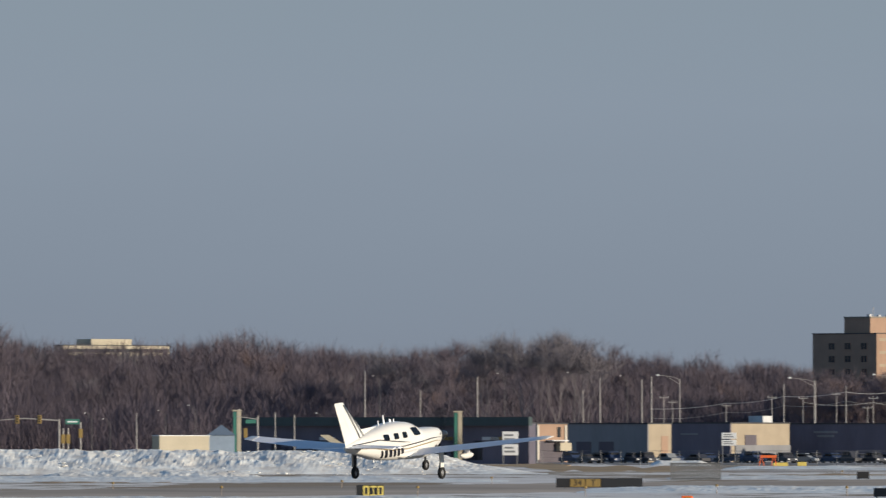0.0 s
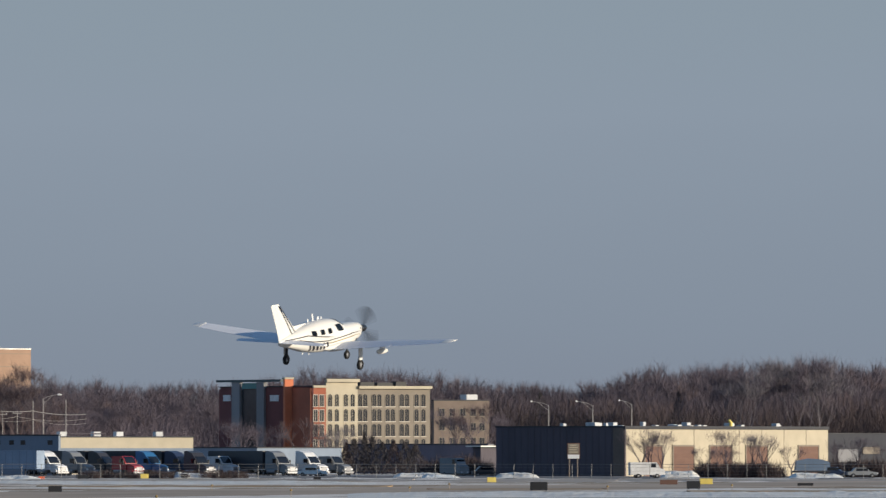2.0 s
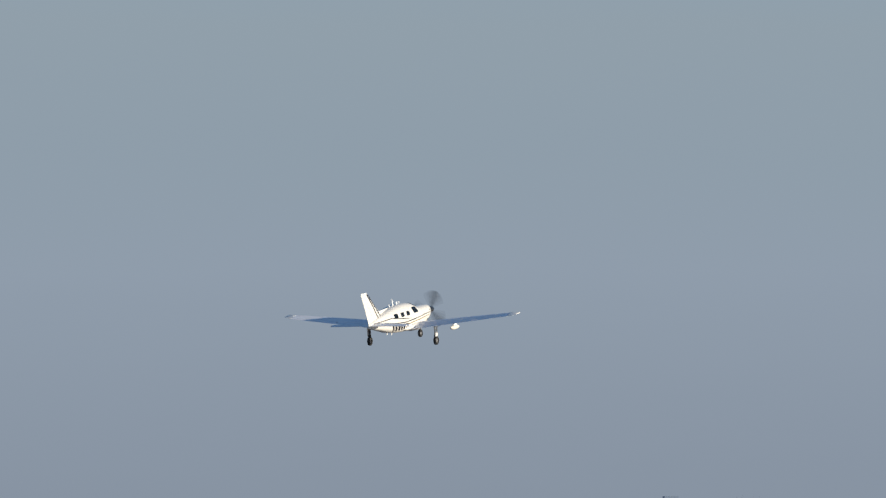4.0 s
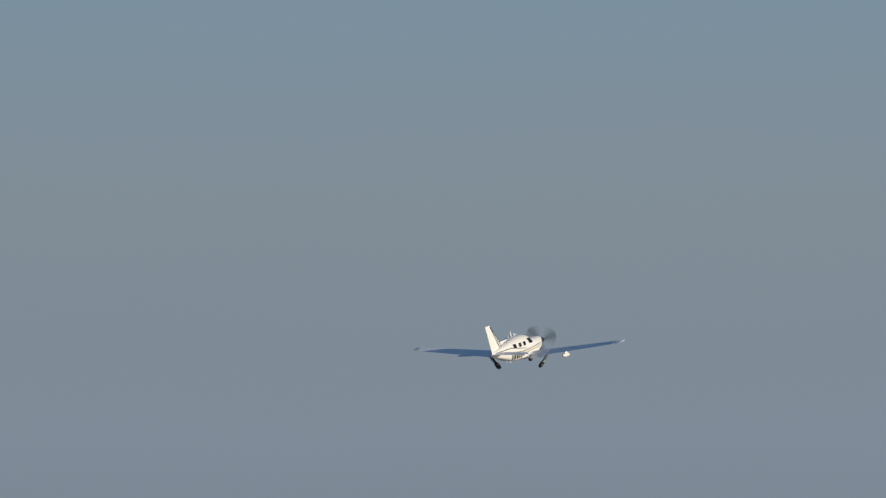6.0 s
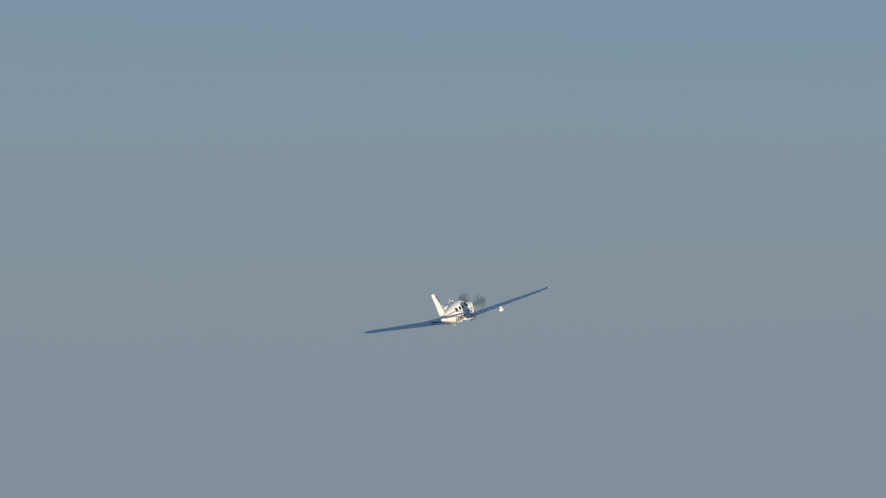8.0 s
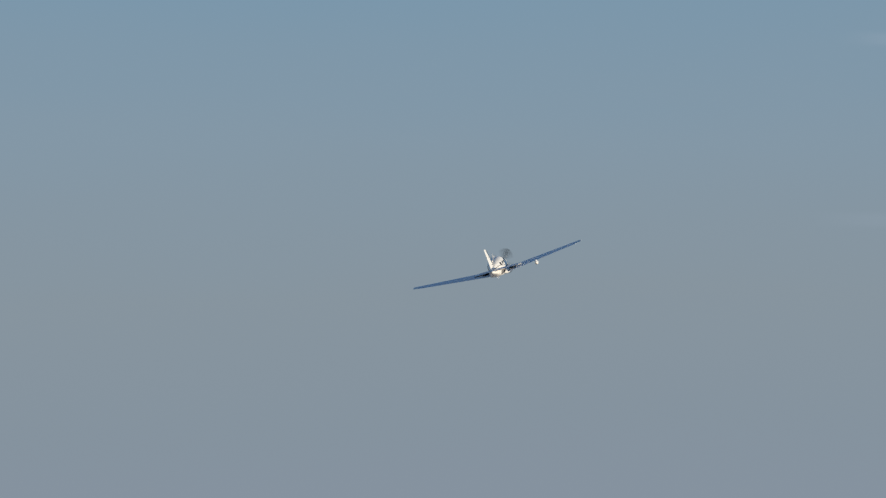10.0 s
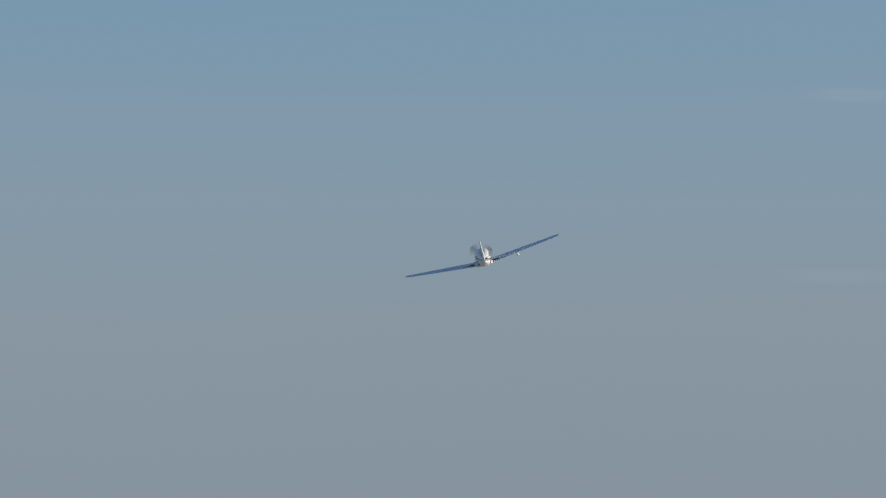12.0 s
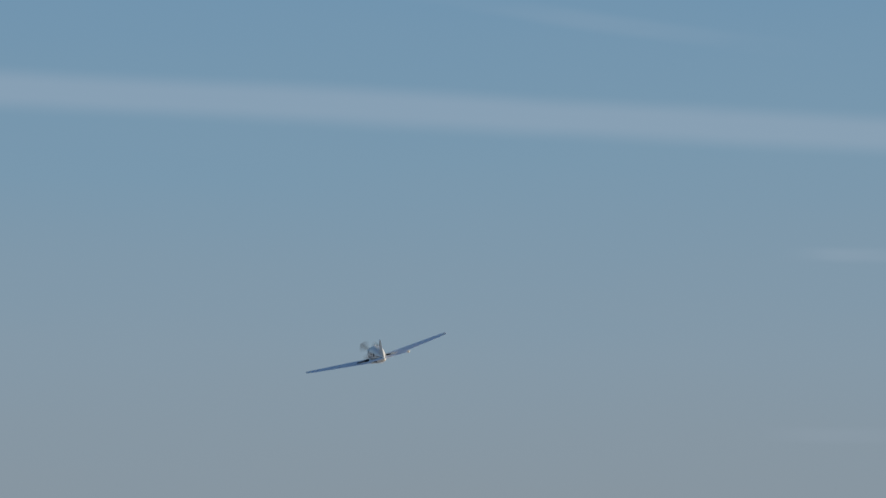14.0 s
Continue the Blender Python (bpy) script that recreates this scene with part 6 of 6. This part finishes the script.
def make_plane():
    pl = root("aeroplane", Matrix(), "white low-wing single-engine aeroplane with dark and gold stripes", "aeroplane")
    fu = smooth(part("fuselage", fuselage_mesh(), "plane_white", pl, "glossy cream-white fuselage"))
    # flank glass and markings
    for side in (-1, 1):
        for x in (-1.00, -1.66, -2.34):
            part("cabin_window", patch(x + 0.18, x - 0.18, 0.41, 0.65, side, -0.05), "cabin_glass", fu)
        part("cockpit_side_window", patch(0.22, -0.36, 0.44, 0.76, side, -0.24), "cabin_glass", fu)
        part("stripe", ribbon([(2.75, 0.14), (2.2, 0.20), (1.2, 0.22), (0.2, 0.16), (-1.2, 0.10), (-2.4, 0.16), (-3.4, 0.30), (-4.5, 0.33)], side, 0.042), "stripe_dark", fu, "thin dark stripe")
        part("stripe", ribbon([(2.5, 0.04), (1.7, 0.10), (0.6, 0.06), (-0.8, -0.02), (-2.0, 0.02), (-3.2, 0.18), (-4.3, 0.25)], side, 0.04), "stripe_gold", fu, "thin gold stripe")
        part("stripe", ribbon([(-0.6, 0.22), (-1.8, 0.34), (-2.8, 0.47), (-3.6, 0.42), (-4.4, 0.38)], side, 0.042), "stripe_dark", fu, "thin dark stripe")
        x = -1.10
        for w in (0.29, 0.27, 0.27, 0.27, 0.27, 0.22):
            part("marking_bar", patch(x, x - w + 0.09, -0.25, 0.05, side, -0.12, 0.010, 4), "stripe_dark", fu, "plain dark marking bar")
            x -= w + 0.015
        part("cowl_outlet", patch(2.0, 1.7, -0.22, -0.08, side), "black", fu)
        part("exhaust_mark", patch(2.55, 2.42, 0.26, 0.34, side), "strut_dark", fu)
    ws = bmesh.new()
    rows = []
    for i in range(7):
        y = -0.50 + i / 6.0
        x_low, x_high = 0.72 - 0.9 * y * y, 0.27 - 0.8 * y * y
        rows.append([bm_v for bm_v in (ws.verts.new((x_low, y, 0.73 - 0.35 * y * y)), ws.verts.new((x_high, y * 0.86, 0.92 - 0.35 * y * y)))])
    for p, q in zip(rows, rows[1:]):
        ws.faces.new((p[0], q[0], q[1], p[1]))
    bmesh.ops.solidify(ws, geom=ws.faces[:], thickness=0.02)
    part("windscreen", ws, "cabin_glass", fu)
    # wings, each with flap and aileron
    def lead(y):
        return 0.88 - (y - 0.5) * 0.165
    def chord(y):
        return 1.95 - (y - 0.5) * 0.182
    def rise(y):
        return -0.27 + (y - 0.5) * 0.106
    for side in (1, -1):
        st = [(side * y, lead(y), chord(y), rise(y), 1.0) for y in (0.3, 1.5, 3.0, 4.5, 5.8, 6.3)] + [(side * 6.52, lead(6.4) - 0.12, chord(6.4) * 0.78, rise(6.52), 0.5)]
        wing = smooth(part("wing", lifting(st, c1=0.74, set_up=0.055), "wing_white", pl, "long tapered white wing"))
        for nm, y0, y1 in (("flap", 0.75, 3.55), ("aileron", 3.59, 6.1)):
            st2 = [(side * y, lead(y), chord(y), rise(y), 1.0) for y in (y0, (y0 + y1) / 2, y1)]
            smooth(part(nm, lifting(st2, c0=0.745, set_up=0.055), "wing_white", wing))
        tip = lifting([(side * y, lead(min(y, 6.4)) - 0.02, chord(6.4) * k, rise(y) + 0.01, t) for y, k, t in ((6.12, 1.0, 1.05), (6.45, 0.9, 0.9), (6.56, 0.72, 0.4))], set_up=0.055)
        smooth(part("wing_tip", tip, "plane_white", wing, "white moulded wing tip"))
        root_fair = bmesh.new()
        add_tube(root_fair, [(1.35, side * 0.5, -0.30), (0.9, side * 0.58, -0.27), (0, side * 0.6, -0.26), (-0.9, side * 0.56, -0.26), (-1.5, side * 0.45, -0.25)], [0.03, 0.16, 0.2, 0.17, 0.03], 10)
        smooth(part("wing_fillet", root_fair, "plane_white", pl))
        # tailplane
        ts = [(side * y, l, c, 0.31, 0.9) for y, l, c in ((0.05, -3.72, 1.08), (1.2, -3.95, 0.90), (2.1, -4.14, 0.74), (2.2, -4.24, 0.60))]
        hs = smooth(part("tailplane", lifting(ts, c1=0.62), "wing_white", pl))
        smooth(part("elevator", lifting(ts[:3], c0=0.63), "wing_white", hs))
    # fin and rudder
    fs = [(0, -2.92, 1.84, 0.45, 0.62), (0, -3.60, 1.43, 1.08, 0.68), (0, -4.74, 0.74, 2.00, 0.75), (0, -4.83, 0.63, 2.07, 0.5)]
    fin = smooth(part("fin", lifting(fs, True, c1=0.66), "plane_white", pl, "tall swept white fin"))
    smooth(part("rudder", lifting([(0, -2.80, 1.90, 0.33, 0.62)] + fs[1:], True, c0=0.665), "plane_white", fin))
    dorsal = bmesh.new()
    vs = [dorsal.verts.new(p) for p in ((-2.2, 0.015, 0.965), (-3.56, 0.035, 0.93), (-3.7, 0.05, 0.5), (-2.2, -0.015, 0.965), (-3.56, -0.035, 0.93), (-3.7, -0.05, 0.5), (-2.7, 0.12, 0.72), (-2.7, -0.12, 0.72))]
    for f in ((0, 1, 2, 6), (3, 7, 5, 4), (0, 3, 4, 1), (0, 6, 7, 3), (6, 2, 5, 7), (1, 4, 5, 2)):
        dorsal.faces.new([vs[i] for i in f])
    bmesh.ops.recalc_face_normals(dorsal, faces=dorsal.faces)
    part("dorsal_fairing", dorsal, "plane_white", fin)
    for side in (-1, 1):
        for k, (off, mt) in enumerate(((0.13, "stripe_dark"), (0.33, "stripe_dark"))):
            bm = bmesh.new()
            rows = []
            for i in range(7):
                s = i / 6
                z = 0.62 + (1.98 - 0.62) * s
                c = 1.75 - (1.75 - 0.80) * s
                le = -3.10 - (4.70 - 3.10) * s
                x = le - (off * (0.6 + 0.4 * (1 - s))) * c * 1.0
                y = side * (0.056 * c + 0.022)
                rows.append([bm.verts.new((x, y, z)), bm.verts.new((x - 0.065, y, z))])
            for p, q in zip(rows, rows[1:]):
                bm.faces.new((p[0], q[0], q[1], p[1]))
            bmesh.ops.solidify(bm, geom=bm.faces[:], thickness=0.004)
            part("stripe", bm, mt, fin)
    # radar pod under the starboard wing
    pod = bmesh.new()
    add_tube(pod, [(0.5, 0, 0), (0.47, 0, 0), (0.36, 0, 0), (0.15, 0, 0), (-0.15, 0, 0), (-0.38, 0, 0.02), (-0.48, 0, 0.05)], [0.02, 0.075, 0.105, 0.12, 0.115, 0.08, 0.03], 16)
    smooth(part("radar_pod", pod, "plane_white", pl, "rounded white radar pod", pose(-0.36, -2.88, -0.32)))
    part("pod_pylon", box(-0.5, -0.1, -2.91, -2.85, -0.25, 0.0), "wing_white", pl)
    # aerials
    for x, h, w in ((-1.55, 0.32, 0.14), (-2.0, 0.16, 0.10), (-1.05, 0.12, 0.2), (-0.75, 0.1, 0.1)):
        _, top, _ = section(x)
        bm = bmesh.new()
        add_box(bm, -w / 2, w / 2, -0.012, 0.012, -0.04, h)
        for v in bm.verts:
            if v.co.z > 0:
                v.co.x = v.co.x * 0.55 - 0.25 * h
        part("aerial", bm, "white", pl, m=pose(x, 0, top))
    for x in (-2.5, -1.9):
        _, _, bot = section(x)
        part("belly_aerial", box(-0.04, 0.04, -0.008, 0.008, -0.11, 0.03), "white", pl, m=pose(x, 0, bot))
    # spinner and whirling blades
    hub = part("spinner", tube([(-0.30, 0, 0), (-0.05, 0, 0), (0.1, 0, 0), (0.24, 0, 0), (0.35, 0, 0), (0.39, 0, 0)], [0.17, 0.17, 0.16, 0.125, 0.075, 0.02], 16), "prop_black", pl, "black spinner", pose(3.20, 0, 0.21))
    smooth(hub)
    for k in range(3):
        blade = None
        for n, (half, x, r_out) in enumerate(((7, 0.045, 1.0), (12, 0.03, 1.02), (18, 0.015, 1.03), (25, 0.0, 1.03), (34, -0.015, 1.04), (46, -0.03, 1.04))):
            bm = bmesh.new()
            rows = []
            for i in range(13):
                a = radians(120 * k) + radians(half * (i / 6 - 1))
                tip_r = r_out * (1.0 - 0.20 * (i / 6 - 1) ** 2)
                rows.append([bm.verts.new((x, r * math.sin(a), r * math.cos(a))) for r in (0.18, 0.6, tip_r)])
            for p, q in zip(rows, rows[1:]):
                for j in range(2):
                    bm.faces.new((p[j], q[j], q[j + 1], p[j + 1]))
            o = part("propeller_blade" if blade is None else "blade_smear", bm, "prop_blur", blade or hub, "propeller blade smeared by its spin" if blade is None else "")
            blade = blade or o
    # landing gear
    legs = []
    for side in (1, -1):
        # sun-side leg white, far leg dark: light and shade put into the colours
        leg = part("main_gear_leg", tube([(0, 0, 0.05), (0, 0, -0.45), (0, 0, -0.84)], [0.06, 0.055, 0.045], 10), "strut_lit" if side < 0 else "strut_dark", pl, "main landing gear leg", pose(-0.52, side * 1.85, -0.13))
        wheel(leg, pose(0, side * 0.03, -0.84), 0.235, 0.15)
        part("gear_fairing", box(-0.16, 0.12, side * 0.06, side * 0.085, -0.62, 0.0), "plane_white", leg)
        part("torque_link", tube([(-0.02, 0, -0.4), (-0.15, 0, -0.6), (-0.02, 0, -0.8)], 0.022, 6), "strut_dark", leg)
        legs.append(leg)
    nose = part("nose_gear_leg", tube([(0, 0, 0.1), (0, 0, -0.3), (0, 0, -0.56)], [0.05, 0.045, 0.035], 10), "strut_dark", pl, "nose landing gear leg", pose(1.75, 0, -0.30))
    wheel(nose, pose(0, 0, -0.56), 0.2, 0.14)
    part("drag_brace", tube([(-0.35, 0, 0.05), (-0.02, 0, -0.3)], 0.025, 6), "strut_dark", nose)
    return pl, hub, legs, nose


PLANE, HUB, LEGS, NOSE_LEG = make_plane()


def motions():
    walk(PLANE, [(t, pose(*p)) for t, *p in FLIGHT])
    spin = [0, 50, 105, 160, 140, 190, 245, 215, 262, 300, 345, 390, 430, 455, 500, 520, 560, 610, 650, 690, 640, 600, 560, 610, 560, 600, 640, 590, 560]
    walk(HUB, [(0.5 * i, pose(3.20, 0, 0.21, a, 0, 0)) for i, a in enumerate(spin)])
    fold = [(0, 0), (3.7, 0), (4.8, 4), (5.4, 18), (6.0, 36), (6.5, 46), (7.0, 58), (7.5, 70), (8.0, 80), (8.6, 90), (9.2, 92), (14, 92)]
    for leg, side in zip(LEGS, (1, -1)):
        walk(leg, [(t, pose(-0.52, side * 1.85, -0.13 + 0.075 * a / 92, -side * a, 0, 0)) for t, a in fold])
    tuck = [(0, 0), (3.7, 0), (4.6, 6), (5.3, 32), (6.0, 58), (6.6, 80), (7.2, 94), (8.0, 96), (14, 96)]
    walk(NOSE_LEG, [(t, pose(1.75, 0, -0.30, 0, a, 0)) for t, a in tuck])


motions()
